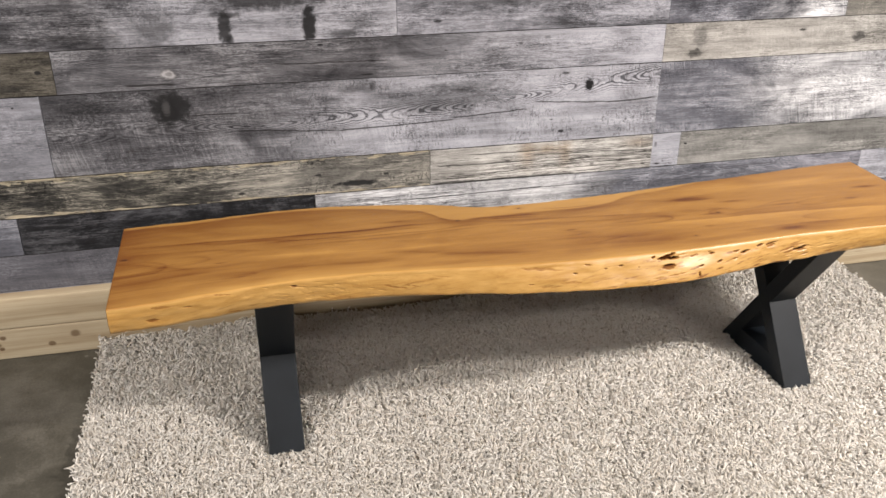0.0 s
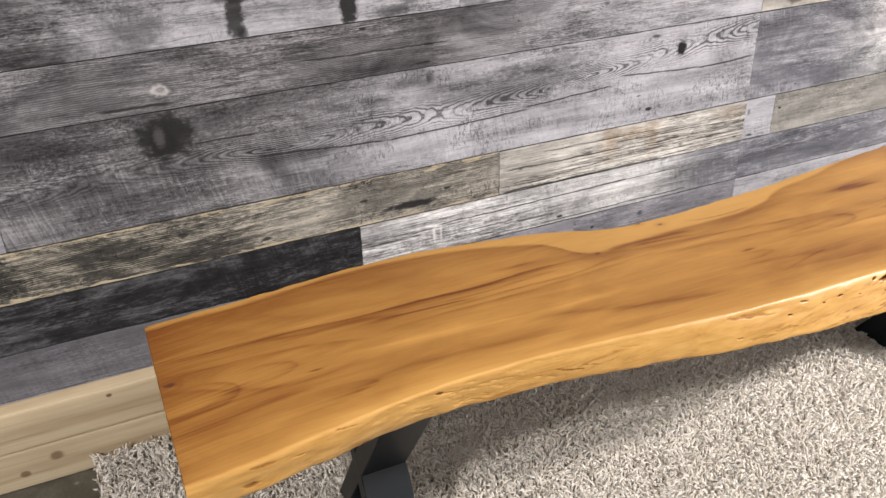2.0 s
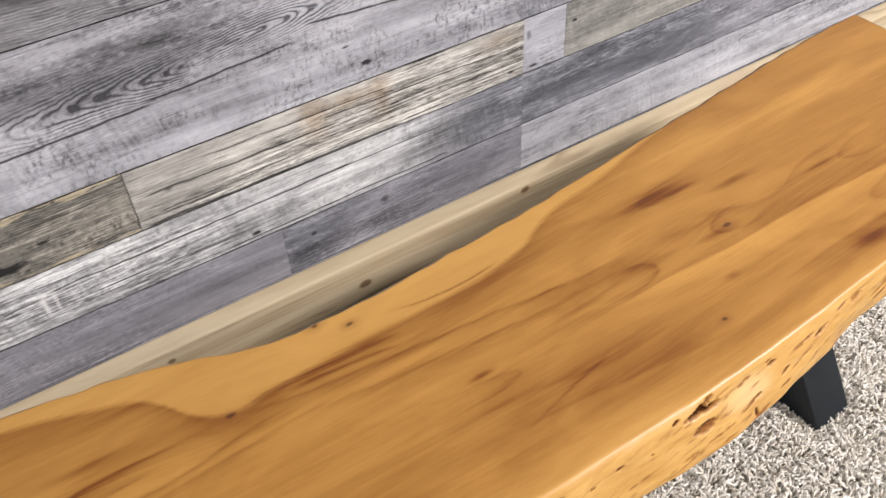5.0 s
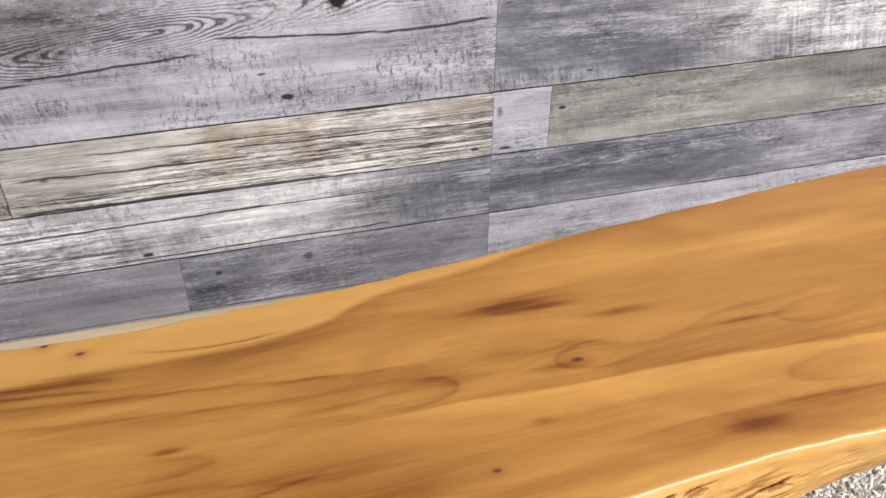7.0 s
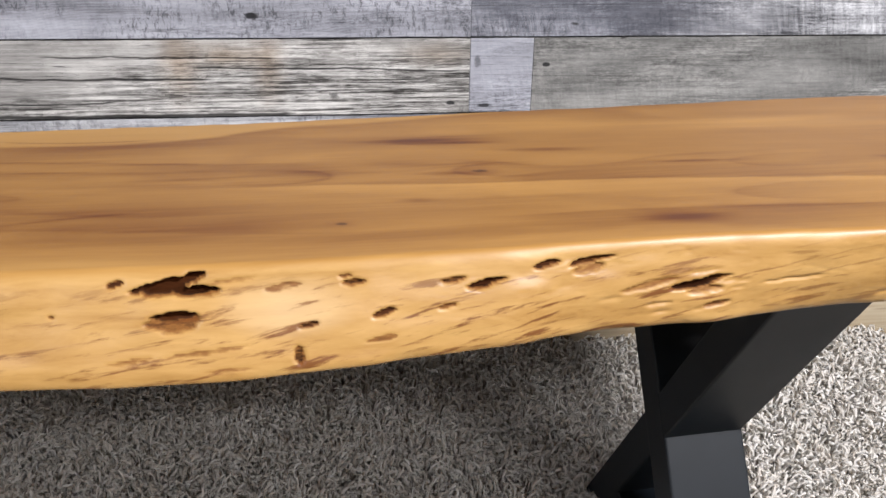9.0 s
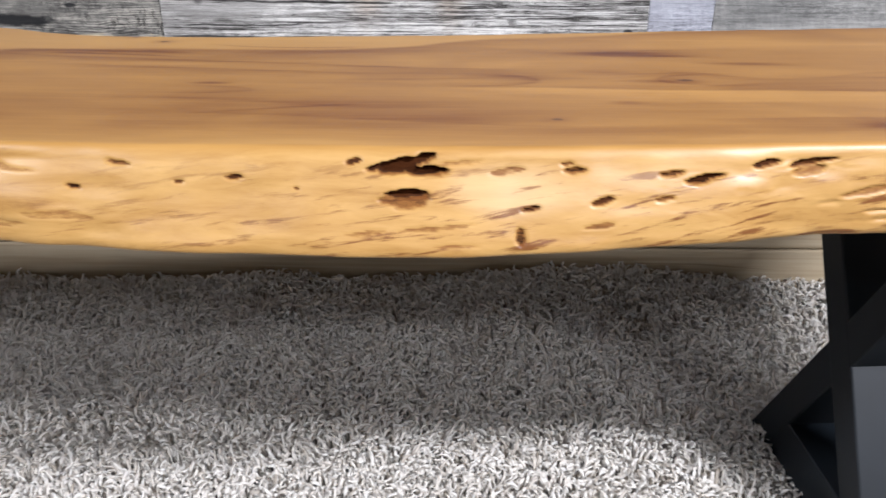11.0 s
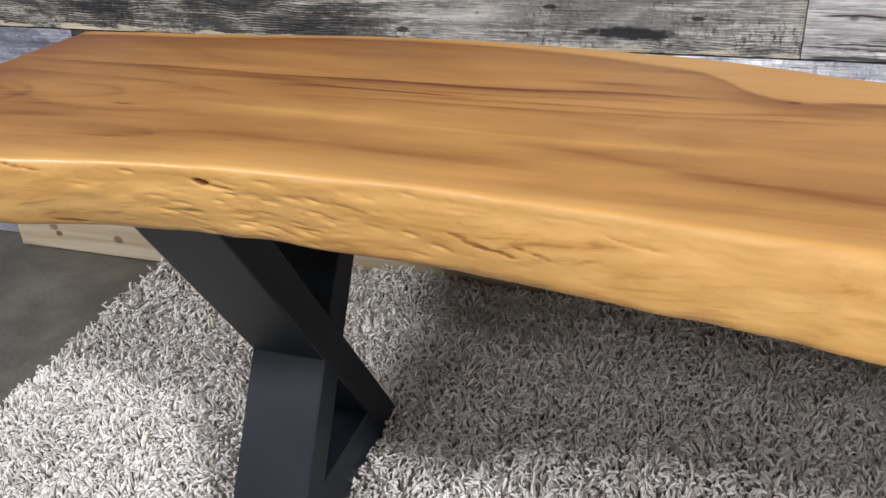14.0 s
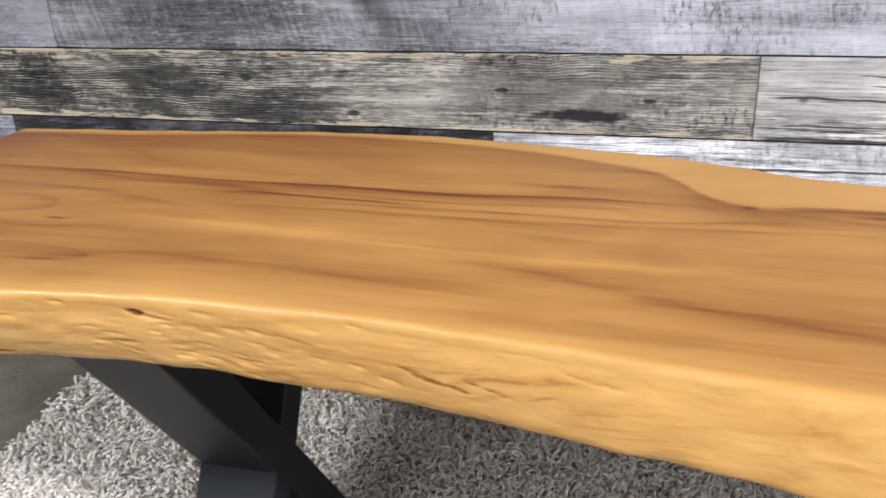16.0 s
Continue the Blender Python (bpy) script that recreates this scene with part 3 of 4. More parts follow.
grain_line(0.16, 0.014, 0.0015, (0.48, -0.468), (0.541, -0.48), (0.578, -0.476), (0.617, -0.488), (0.675, -0.489), (0.726, -0.47), (0.84, -0.46))
grain_line(-0.14, 0.02, 0.03, (0.45, -0.36), (0.6, -0.36), (0.75, -0.37), (1.0, -0.37))
grain_line(0.15, 0.002, 0.03, (0.14, -0.588), (0.265, -0.596), (0.365, -0.607), (0.47, -0.622))
grain_line(0.16, 0.003, 0.012, (0.13, -0.555), (0.221, -0.562), (0.325, -0.575), (0.41, -0.575))
grain_line(0.25, 0.0011, 0.0011, (0.205, -0.595), (0.24, -0.588), (0.268, -0.581), (0.335, -0.566))
grain_line(0.26, 0.008, 0.012, (-0.24, -0.531), (-0.143, -0.552), (-0.09, -0.568), (-0.052, -0.579), (-0.013, -0.586), (0.05, -0.598), (0.13, -0.612))
grain_line(0.17, 0.004, 0.02, (-0.62, -0.603), (-0.535, -0.592), (-0.446, -0.562), (-0.361, -0.566), (-0.248, -0.576), (-0.12, -0.592))
grain_line(-0.18, 0.012, 0.004, (-0.54, -0.497), (-0.329, -0.512), (-0.185, -0.526), (-0.04, -0.53))
grain_line(0.2, 0.012, 0.004, (-0.77, -0.477), (-0.706, -0.489), (-0.65, -0.513), (-0.6, -0.528), (-0.56, -0.529), (-0.47, -0.515))
grain_line(0.15, 0.01, 0.005, (-0.77, -0.535), (-0.71, -0.528), (-0.67, -0.512), (-0.63, -0.49))
grain_line(0.17, 0.007, 0.002, (-0.77, -0.441), (-0.68, -0.446), (-0.577, -0.45), (-0.43, -0.481))
grain_line(0.2, 0.005, 0.012, (-0.77, -0.575), (-0.7, -0.57), (-0.63, -0.555), (-0.56, -0.55))
grain_line(0.2, 0.004, 0.004, (0.3, -0.502), (0.38, -0.498), (0.44, -0.492), (0.5, -0.497))

# holes of the bark edge: x, height, half length, half height, depth, slant, darkness
LARGE_HOLES = [(0.361, 0.4477, 0.014, 0.0042, 0.014, 0.2, 1.0), (0.374, 0.4518, 0.008, 0.0022, 0.012, 0.1, 1.0), (0.375, 0.4445, 0.013, 0.0026, 0.012, 0.06, 1.0), (0.348, 0.4472, 0.0095, 0.0021, 0.008, 0.25, 0.9),
               (0.362, 0.4325, 0.0135, 0.003, 0.012, 0.04, 1.0), (0.3625, 0.4283, 0.0165, 0.0048, 0.006, 0.04, 0.62), (0.396, 0.4488, 0.013, 0.0014, 0.002, 0.08, 0.35),
               (0.547, 0.4385, 0.0125, 0.0024, 0.008, 0.14, 0.95), (0.585, 0.446, 0.008, 0.0022, 0.006, 0.12, 0.85), (0.612, 0.4458, 0.017, 0.002, 0.007, 0.14, 0.9), (0.611, 0.4415, 0.0115, 0.0032, 0.005, 0.1, 0.45),
               (0.689, 0.4275, 0.021, 0.0032, 0.009, 0.14, 0.95), (0.694, 0.423, 0.014, 0.0025, 0.005, 0.12, 0.4)]
WORM_HOLES = [(0.256, 0.4402, 0.0065, 0.0015, 0.004, 0.0, 0.8), (0.185, 0.4476, 0.0075, 0.0014, 0.004, -0.1, 0.55), (0.157, 0.4334, 0.005, 0.0014, 0.004, -0.2, 0.85), (0.064, 0.418, 0.006, 0.0014, 0.003, 0.0, 0.45),
              (0.223, 0.4372, 0.0035, 0.001, 0.003, 0.0, 0.7), (0.295, 0.4345, 0.002, 0.0012, 0.003, 0.0, 0.8), (0.33, 0.4493, 0.0055, 0.0017, 0.004, 0.15, 0.8), (0.422, 0.4435, 0.0115, 0.0022, 0.002, 0.08, 0.45),
              (0.44, 0.424, 0.006, 0.0015, 0.005, 0.15, 0.85), (0.432, 0.4075, 0.0032, 0.0055, 0.004, 0.0, 0.75), (0.465, 0.4445, 0.007, 0.0018, 0.005, 0.1, 0.8), (0.461, 0.448, 0.004, 0.0012, 0.003, 0.1, 0.6)]
SMALL_HOLES = [(0.483, 0.4275, 0.0065, 0.0022, 0.005, 0.15, 0.85), (0.48, 0.413, 0.0105, 0.002, 0.001, 0.1, 0.55), (0.525, 0.4415, 0.0075, 0.0017, 0.005, 0.12, 0.7), (0.521, 0.4275, 0.006, 0.0014, 0.003, 0.1, 0.6),
               (0.653, 0.4285, 0.02, 0.0026, 0.003, 0.15, 0.4), (0.7, 0.413, 0.0095, 0.002, 0.005, 0.12, 0.6), (0.755, 0.4255, 0.02, 0.0012, 0.003, 0.05, 0.1), (0.662, 0.416, 0.009, 0.0014, 0.003, 0.1, 0.1),
               (-0.41, 0.4447, 0.007, 0.0022, 0.004, -0.1, 0.75), (-0.398, 0.442, 0.012, 0.0014, 0.003, -0.1, 0.15), (-0.678, 0.42, 0.012, 0.004, 0.002, 0.0, 0.5), (-0.614, 0.438, 0.01, 0.0016, 0.003, -0.1, 0.4)]
BROWN_MARKS = [(-0.66, 0.447, 0.02, 0.003, 0.001, -0.1, 0.35), (-0.224, 0.428, 0.009, 0.0014, 0.001, -0.16, 0.42), (-0.21, 0.4235, 0.012, 0.0018, 0.001, -0.18, 0.5), (-0.193, 0.421, 0.009, 0.0014, 0.001, -0.16, 0.5), (-0.185, 0.427, 0.007, 0.001, 0.001, -0.2, 0.35), (-0.17, 0.4235, 0.009, 0.0013, 0.001, -0.2, 0.42), (-0.114, 0.4405, 0.02, 0.0014, 0.001, -0.12, 0.3), (-0.526, 0.406, 0.014, 0.0018, 0.001, -0.06, 0.5),
               (-0.548, 0.4515, 0.016, 0.0014, 0.001, -0.15, 0.45), (0.085, 0.4462, 0.045, 0.0032, 0.0012, -0.09, 0.36), (0.147, 0.417, 0.028, 0.0026, 0.0008, -0.04, 0.35), (0.104, 0.411, 0.02, 0.003, 0.0008, 0.0, 0.3), (0.38, 0.414, 0.022, 0.0015, 0.001, 0.08, 0.4),
               (0.337, 0.411, 0.012, 0.0015, 0.001, 0.1, 0.4), (0.394, 0.404, 0.02, 0.0012, 0.001, 0.0, 0.4)]


def bench_slab(parent):
    nx, n_top, n_front, n_low, n_back = 1150, 216, 56, 5, 8
    xs = np.linspace(LEFT, RIGHT, nx)
    ring = n_top + n_front + n_low + n_back
    yb, yf, yq = back_edge(xs), front_edge(xs), front_foot(xs)
    wobble = 0.0015 * (lattice(xs * 45, xs * 0, 5) - 0.5)
    yf, yq = yf + wobble, yq + 0.004 * (lattice(xs * 30, xs * 0 + 3, 6) - 0.5)
    yb = yb + 0.003 * (lattice(xs * 40, xs * 0 + 9, 7) - 0.5)
    r = 0.0038
    V = np.zeros((nx, ring, 3))
    edge, sap, pit = np.zeros((nx, ring)), np.zeros((nx, ring)), np.zeros((nx, ring))
    V[:, :, 0] = xs[:, None]
    # flat face, from the back to the front
    s = np.linspace(0, 1, n_top)[None]
    V[:, :n_top, 1] = (yb[:, None] - r) * (1 - s) + (yf[:, None] + r + 0.0015) * s
    V[:, :n_top, 2] = TOP
    # front face: rounded over at the top, swelling to its lower lip
    s = np.linspace(0.004, 1, n_front)[None]
    X = np.broadcast_to(xs[:, None], (nx, n_front))
    swell = 1 + 0.05 * np.exp(-(((xs - 0.3) / 0.22) ** 2))[:, None]
    Z = TOP - THICK * s * swell
    arc = np.clip(s * THICK / 0.0065, 0, 1)
    y = yf[:, None] + (yq - yf)[:, None] * s**1.15 - 0.003 * np.sin(np.pi * s) + r * (1 - np.sqrt(1 - (1 - arc) ** 2))
    low = np.clip((s - 0.86) / 0.14, 0, 1)
    y = y + 0.005 * (1 - np.sqrt(np.clip(1 - low**2, 0, 1)))
    relief = 0.0035 * (lattice(X * 9, Z * 40, 11) - 0.5) + 0.0012 * (lattice(X * 40, Z * 120, 12) - 0.5)
    worn = np.clip(1.3 - np.abs(X + 0.33) / 0.2, 0, 1) + 0.6 * np.clip(1.2 - np.abs(X - 0.72) / 0.22, 0, 1) + 0.18
    gouge = 0.5 * np.clip(lattice(X * 125, Z * 470, 13) - 0.72, 0, 1) / 0.28 * worn * np.clip(s / 0.12, 0, 1)
    # short chisel-like nicks where the bark came off
    rng = np.random.default_rng(8)
    nicks = np.zeros_like(X)
    for n in range(64):
        cx, cz = (rng.normal(-0.37, 0.055), rng.uniform(0.403, 0.451)) if n < 52 else (rng.normal(0.72, 0.06), rng.uniform(0.408, 0.44))
        a, b, lean = rng.uniform(0.0035, 0.009), rng.uniform(0.0007, 0.0014), -0.12 if n < 52 else 0.1
        span = np.abs(xs - cx) < 2 * a
        u, w = X[span] - cx, Z[span] - cz - lean * (X[span] - cx)
        nicks[span] = np.maximum(nicks[span], rng.uniform(0.5, 1.0) * np.exp(-(np.abs(u) / a) ** 3 - (w / b) ** 2))
    # a smooth scoop beside the large worm holes
    scoop = 0.002 * np.exp(-(((X - 0.425) / 0.032) ** 2) - ((Z - 0.438) / 0.012) ** 2)
    depth = 0.0012 * gouge + 0.0016 * nicks + scoop
    dark = 0.3 * gouge + 0.1 * nicks
    stained = np.clip(1.5 - np.abs(X - 0.52) / 0.3, 0.0, 1) * np.clip((s - 0.06) / 0.2, 0, 1) + 0.35 * np.clip((s - 0.35) / 0.3, 0, 1)
    stained = np.maximum(stained, 0.7 * np.exp(-(((X + 0.16) / 0.09) ** 2) - ((s - 0.45) / 0.25) ** 2))
    stained = np.maximum(stained, 0.8 * np.exp(-(((X + 0.52) / 0.14) ** 2) - ((s - 0.75) / 0.25) ** 2))
    for hx, hz, a, b, d, lean, black in LARGE_HOLES + WORM_HOLES + SMALL_HOLES + BROWN_MARKS:
        span = np.abs(xs - hx) < 3 * a + 0.01
        sx, sz = X[span], Z[span]
        u, w = sx - hx, sz - hz - lean * (sx - hx)
        w = w + b * 0.6 * (lattice(sx * 110 + hx * 90, sz * 110, 15) - 0.5)
        u = u + a * 0.6 * (lattice(sx * 60, sz * 330 + hx * 40, 18) - 0.5)
        q = (np.abs(u) / a) ** 1.8 + (np.abs(w) / b) ** 1.8
        m = np.clip((1.2 - q) / 0.5, 0, 1)
        m = m * m * (3 - 2 * m)
        depth[span] = np.maximum(depth[span], 0.5 * d * m + scoop[span])
        halo = 0.16 * np.clip((2.8 - q) / 2.2, 0, 1) * (d > 0.0045)
        dark[span] = np.maximum(dark[span], np.maximum(halo, m * black))
    stain = np.zeros((nx, ring))
    stain[:, n_top:n_top + n_front] = stained
    V[:, n_top:n_top + n_front, 1] = y + relief * np.clip(s / 0.15, 0, 1) + depth
    V[:, n_top:n_top + n_front, 2] = Z
    edge[:, n_top:n_top + n_front] = np.clip(s * THICK / 0.004, 0, 1)
    pit[:, n_top:n_top + n_front] = dark
    # underside, from the front to the back
    k = n_top + n_front
    s = np.linspace(0.03, 0.97, n_low)[None]
    V[:, k:k + n_low, 1] = (yq[:, None] + 0.01) * (1 - s) + (yb[:, None] + 0.006) * s
    V[:, k:k + n_low, 2] = TOP - THICK * (1 + (swell - 1) * (1 - np.clip(s * 4, 0, 1)))
    k += n_low
    s = np.linspace(0, 1, n_back)[None]
    bulge = 0.012 * np.sin(np.pi * np.clip(s, 0, 1)) + 0.006 * (1 - s)
    V[:, k:, 1] = yb[:, None] + bulge - r * 0.6 * np.clip(s - 0.85, 0, 1) / 0.15 + 0.002 * (lattice(np.broadcast_to(xs[:, None] * 40, (nx, n_back)), s * 6 + 0 * xs[:, None], 16) - 0.5)
    V[:, k:, 2] = TOP - THICK + (THICK - 0.0015) * s
    edge[:, k:] = 1 - np.clip(s - 0.85, 0, 1) / 0.15
    # figure of the flat face
    X, Y = V[:, :, 0], V[:, :, 1]
    hb, hf = heart_back(xs)[:, None], heart_front(xs)[:, None]
    sap = np.clip(0.5 + (Y - hb) / 0.011, 0, 1)
    sap = np.maximum(sap, 0.75 * np.clip((hf + 0.012 - Y) / 0.05, 0, 1))
    centre = 0.4 * np.polyval(np.polyfit(xs, (yb + yf) / 2, 4), xs)[:, None]
    flow = Y - centre
    for kx, ky, kr in FACE_KNOTS:
        dx, dy = (X - kx) / 3.2, Y - ky
        rr = dx * dx + dy * dy
        flow = flow - dy * (2.2 * kr) ** 2 / (rr + (2.2 * kr) ** 2) * 1.4
    tone = 0.24 * np.exp(-(X - LEFT) / 0.09)
    # the heartwood is darkest along its back border
    tone = tone + 0.2 * np.exp(-np.clip(hb - Y, 0, 1) / 0.016) * np.clip((0.75 - X) / 0.1, 0, 1) * (sap < 0.9)
    drift = 0.004 * (lattice(X * 9, Y * 30, 17) - 0.5) + 0.0016 * (lattice(X * 45, Y * 90, 19) - 0.5)
    for k, wf, wb, xa, xb, line in GRAIN_LINES:
        d = Y - line(xs)[:, None] + drift
        ends = np.clip(np.minimum(xs - xa, xb - xs) / (0.22 * (xb - xa)), 0, 1)[:, None]
        tone = tone + k * np.exp(-np.where(d > 0, d / wb, -d / wf)) * ends
    for px, py, a, b, k in PATCHES:
        tone = tone + k * np.exp(-(((X - px) / a) ** 2) - ((Y + drift - py) / b) ** 2)
    for cx, cy, a, b, k, side in ARCS:
        rho = np.sqrt(((X - cx) / a) ** 2 + ((Y + 1.5 * drift - cy) / b) ** 2)
        tone = tone + k * np.exp(-np.abs(rho - 1) / np.where(rho > 1, 0.04, 0.2)) * np.clip(0.35 + side * (X - cx) / a, 0, 1)
    tone = np.clip(tone, -0.3, 0.75) * (1 - edge)
    # quads round the ring, then the two sawn ends
    i = np.arange(nx - 1)[:, None] * ring
    j = np.arange(ring)[None]
    jn = (j + 1) % ring
    quads = np.stack([i + j, i + jn, i + ring + jn, i + ring + j], -1).reshape(-1, 4)
    faces = quads.tolist()
    ob = link_mesh("seat_slab", V.reshape(-1, 3).tolist(), faces, WOOD, parent)
    me = ob.data
    for name, values in (("flow", flow), ("sap", sap), ("pit", pit), ("tone", tone), ("edge", edge), ("stain", stain)):
        me.attributes.new(name, "FLOAT", "POINT").data.foreach_set("value", np.ascontiguousarray(values.reshape(-1), np.float32))
    smooth(ob)
    for side, name in ((0, "end_face"), (nx - 1, "end_face")):
        loop = V[side].copy()
        loop[:, 0] += -0.0006 if side == 0 else 0.0006
        mid = loop.mean(0)
        n = len(loop)
        order = [(q, n, (q + 1) % n) if side else ((q + 1) % n, n, q) for q in range(n)]
        link_mesh(name, loop.tolist() + [mid.tolist()], order, END, ob, "sawn end grain, dark honey brown")
    return ob


def tube(p, q, width, depth_y):
    """A square-cut bar of the leg between two points of the y-z plane with level ends."""
    (y0, z0), (y1, z1) = p, q
    bm = bmesh.new()
    h, w = width / 2, depth_y / 2
    vs = [bm.verts.new((sx * h, y + sy * w, z)) for y, z in ((y0, z0), (y1, z1)) for sx, sy in ((-1, -1), (1, -1), (1, 1), (-1, 1))]
    for f in ((0, 1, 2, 3), (7, 6, 5, 4), (0, 4, 5, 1), (1, 5, 6, 2), (2, 6, 7, 3), (3, 7, 4, 0)):
        bm.faces.new([vs[k] for k in f])
    bmesh.ops.recalc_face_normals(bm, faces=bm.faces[:])
    bmesh.ops.bevel(bm, geom=bm.edges[:], offset=0.0025, segments=3, affect="EDGES", profile=0.6)
    return bm


def bench_leg(parent, x):
    """An X of square steel tube with a bar along the floor and a plate under the seat."""
    leg = part("leg", tube((-0.119, 0.0), (0.119, 0.3885), 0.078, 0.045), STEEL, parent, "matt black steel X-shaped leg")
    leg.matrix_basis = pose(x, -0.4525, 0.0)
    part("cross_tube", tube((0.119, 0.0), (-0.134, 0.3885), 0.0776, 0.0448), STEEL, leg)
    part("floor_bar", box((0.0772, 0.182, 0.062), 0.0025, 3, (0, 0, 0.0316)), STEEL, leg)
    part("top_plate", box((0.1, 0.3, 0.006), 0.001, 1, (0, 0, 0.385)), STEEL, leg)
    for y in (-0.0585, 0.0585):
        bm = bmesh.new()
        n, k = 18, 6
        rings = []
        for a in range(n + 1):
            xx = -0.036 + 0.072 * a / n
            rr = 0.0022 * (0.75 + 0.5 * noise.noise((xx * 160, y * 50, x)))
            rings.append([bm.verts.new((xx, y + rr * math.cos(t * math.tau / k), 0.0635 + rr * math.sin(t * math.tau / k))) for t in range(k)])
        for a in range(n):
            for t in range(k):
                bm.faces.new((rings[a][t], rings[a][(t + 1) % k], rings[a + 1][(t + 1) % k], rings[a + 1][t]))
        part("weld_seam", bm, WELD, leg, "shiny bare weld bead")
    return leg


WOOD, END, STEEL, WELD = bench_wood(), end_grain(), black_steel(), weld_metal()
bench = tagged(new("bench"), "live-edge honey wood bench with black steel X legs on rug", "bench")
bench.location = (0.165, -0.45, 0.01)
slab = bench_slab(bench)
slab.location = (-0.165, 0.45, -0.01)
for x, y, turn in ((-0.452, -0.4525, 0), (0.786, -0.477, 4)):
    leg = bench_leg(bench, x)
    leg.matrix_basis = pose(x - 0.165, y + 0.45, 0.0, 0, 0, turn)


# ---- shag rug ----
def shag_rug():
    x0, x1, y0, y1 = -0.898, 1.285, -1.5, -0.048
    rug = tagged(new("rug"), "thick beige and taupe shag rug on the concrete floor", "rug")
    rug.location = ((x0 + x1) / 2, (y0 + y1) / 2, 0.0)

    def lift(x, y):
        """The rug is not quite flat, and climbs the timber at its back edge."""
        near = np.clip((y + 0.17) / 0.12, 0, 1)
        near = near * near * (3 - 2 * near)
        slow = np.clip((y + 0.44) / 0.3, 0, 1)
        hump = 0.008 + 0.026 * np.exp(-(((x - 0.58) / 0.2) ** 2)) + 0.012 * np.exp(-(((x + 0.5) / 0.1) ** 2)) + 0.012 * np.exp(-(((x - 0.1) / 0.12) ** 2))
        return near * hump + 0.009 * slow * slow * (3 - 2 * slow) + 0.004 * lattice(x * 4, y * 4, 31)

    gx, gy = np.meshgrid(np.linspace(x0 + 0.006, x1 - 0.006, 120), np.linspace(y0 + 0.006, y1 - 0.006, 80))
    top = np.stack([gx, gy, lift(gx, gy) + 0.009], -1).reshape(-1, 3) - np.array(rug.location)
    low = top - (0, 0, 0.007)
    ids = np.arange(80 * 120).reshape(80, 120)
    quads = np.stack([ids[:-1, :-1], ids[:-1, 1:], ids[1:, 1:], ids[1:, :-1]], -1).reshape(-1, 4)
    rim = np.concatenate([ids[0, :], ids[1:, -1], ids[-1, -2::-1], ids[-2:0:-1, 0]])
    side = np.stack([rim, rim + 9600, np.roll(rim, -1) + 9600, np.roll(rim, -1)], -1)
    link_mesh("backing", np.concatenate([top, low]).tolist(), np.concatenate([quads, quads[:, ::-1] + 9600, side]).tolist(),
              plain("jute_backing", (0.42, 0.375, 0.32), (0.55, 0.5, 0.43), 60, 0.9), rug)
    rng = np.random.default_rng(4)
    px, py = [], []
    for gap, ya, yb in ((0.0046, -1.02, y1), (0.007, y0, -1.02)):
        gx, gy = np.meshgrid(np.arange(x0 + 0.004, x1 - 0.003, gap), np.arange(ya + 0.004, yb - 0.003, gap))
        px.append((gx + rng.uniform(-0.45, 0.45, gx.shape) * gap).ravel())
        py.append((gy + rng.uniform(-0.45, 0.45, gx.shape) * gap).ravel())
    px, py = np.concatenate(px), np.concatenate(py)
    n = len(px)
    length = rng.uniform(0.021, 0.031, n) * (0.85 + 0.3 * lattice(px * 9, py * 9, 21)) * (0.82 + 0.3 * lattice(px * 75, py * 75, 23))
    # pressed down round the feet of the bench
    for fx, fy in ((-0.452, -0.4525), (0.786, -0.477)):
        d = np.maximum(np.abs(px - fx) - 0.045, np.abs(py - fy) - 0.142)
        least = np.where(py > fy, 0.8, 0.4)
        length = length * np.clip(least + d / 0.03, least, 1.0)
    way = math.tau * 1.6 * lattice(px * 26, py * 26, 22) + rng.normal(0, 0.9, n)
    lean = np.clip(rng.normal(1.0, 0.32, n), 0.15, 1.5)
    turn = rng.normal(0, 1.3, n)
    sides, steps = 3, 4
    pts = np.zeros((n, steps, 3))
    pts[:, 0] = np.stack([px, py, lift(px, py) + 0.007], -1)
    bend = np.stack([lean * 0.3, lean * 1.25, lean * 2.2], -1)
    share = np.array([0.58, 0.22, 0.2])
    heads = np.stack([way, way + turn * 0.6, way + turn * 1.5], -1)
    for k in range(1, steps):
        b, a = np.clip(bend[:, k - 1], 0, 2.3), heads[:, k - 1]
        step = (length * share[k - 1])[:, None] * np.stack([np.sin(b) * np.cos(a), np.sin(b) * np.sin(a), np.cos(b)], -1)
        pts[:, k] = pts[:, k - 1] + step
    radius = rng.uniform(0.0016, 0.0023, n) * np.where(py < -1.02, 1.45, 1.0)
    taper = np.array([0.8, 1.0, 1.1, 0.75])
    ax = np.stack([-np.sin(way), np.cos(way), np.zeros(n)], -1)
    ay = np.stack([np.cos(way) * np.cos(lean), np.sin(way) * np.cos(lean), -np.sin(lean)], -1)
    verts = np.zeros((n, steps, sides, 3), np.float32)
    for k in range(steps):
        for t in range(sides):
            ang = math.tau * t / sides + 0.5 * k
            verts[:, k, t] = pts[:, k] + (radius * taper[k])[:, None] * (math.cos(ang) * ax + math.sin(ang) * ay)
    verts -= np.array(rug.location, np.float32)
    base = (np.arange(n) * steps * sides)[:, None, None]
    k = np.arange(steps - 1)[None, :, None] * sides
    t = np.arange(sides)[None, None, :]
    tn = (t + 1) % sides
    quads = np.stack([base + k + t, base + k + tn, base + k + sides + tn, base + k + sides + t], -1).reshape(-1, 4)
    me = bpy.data.meshes.new("shag")
    me.vertices.add(verts.size // 3)
    me.vertices.foreach_set("co", verts.ravel())
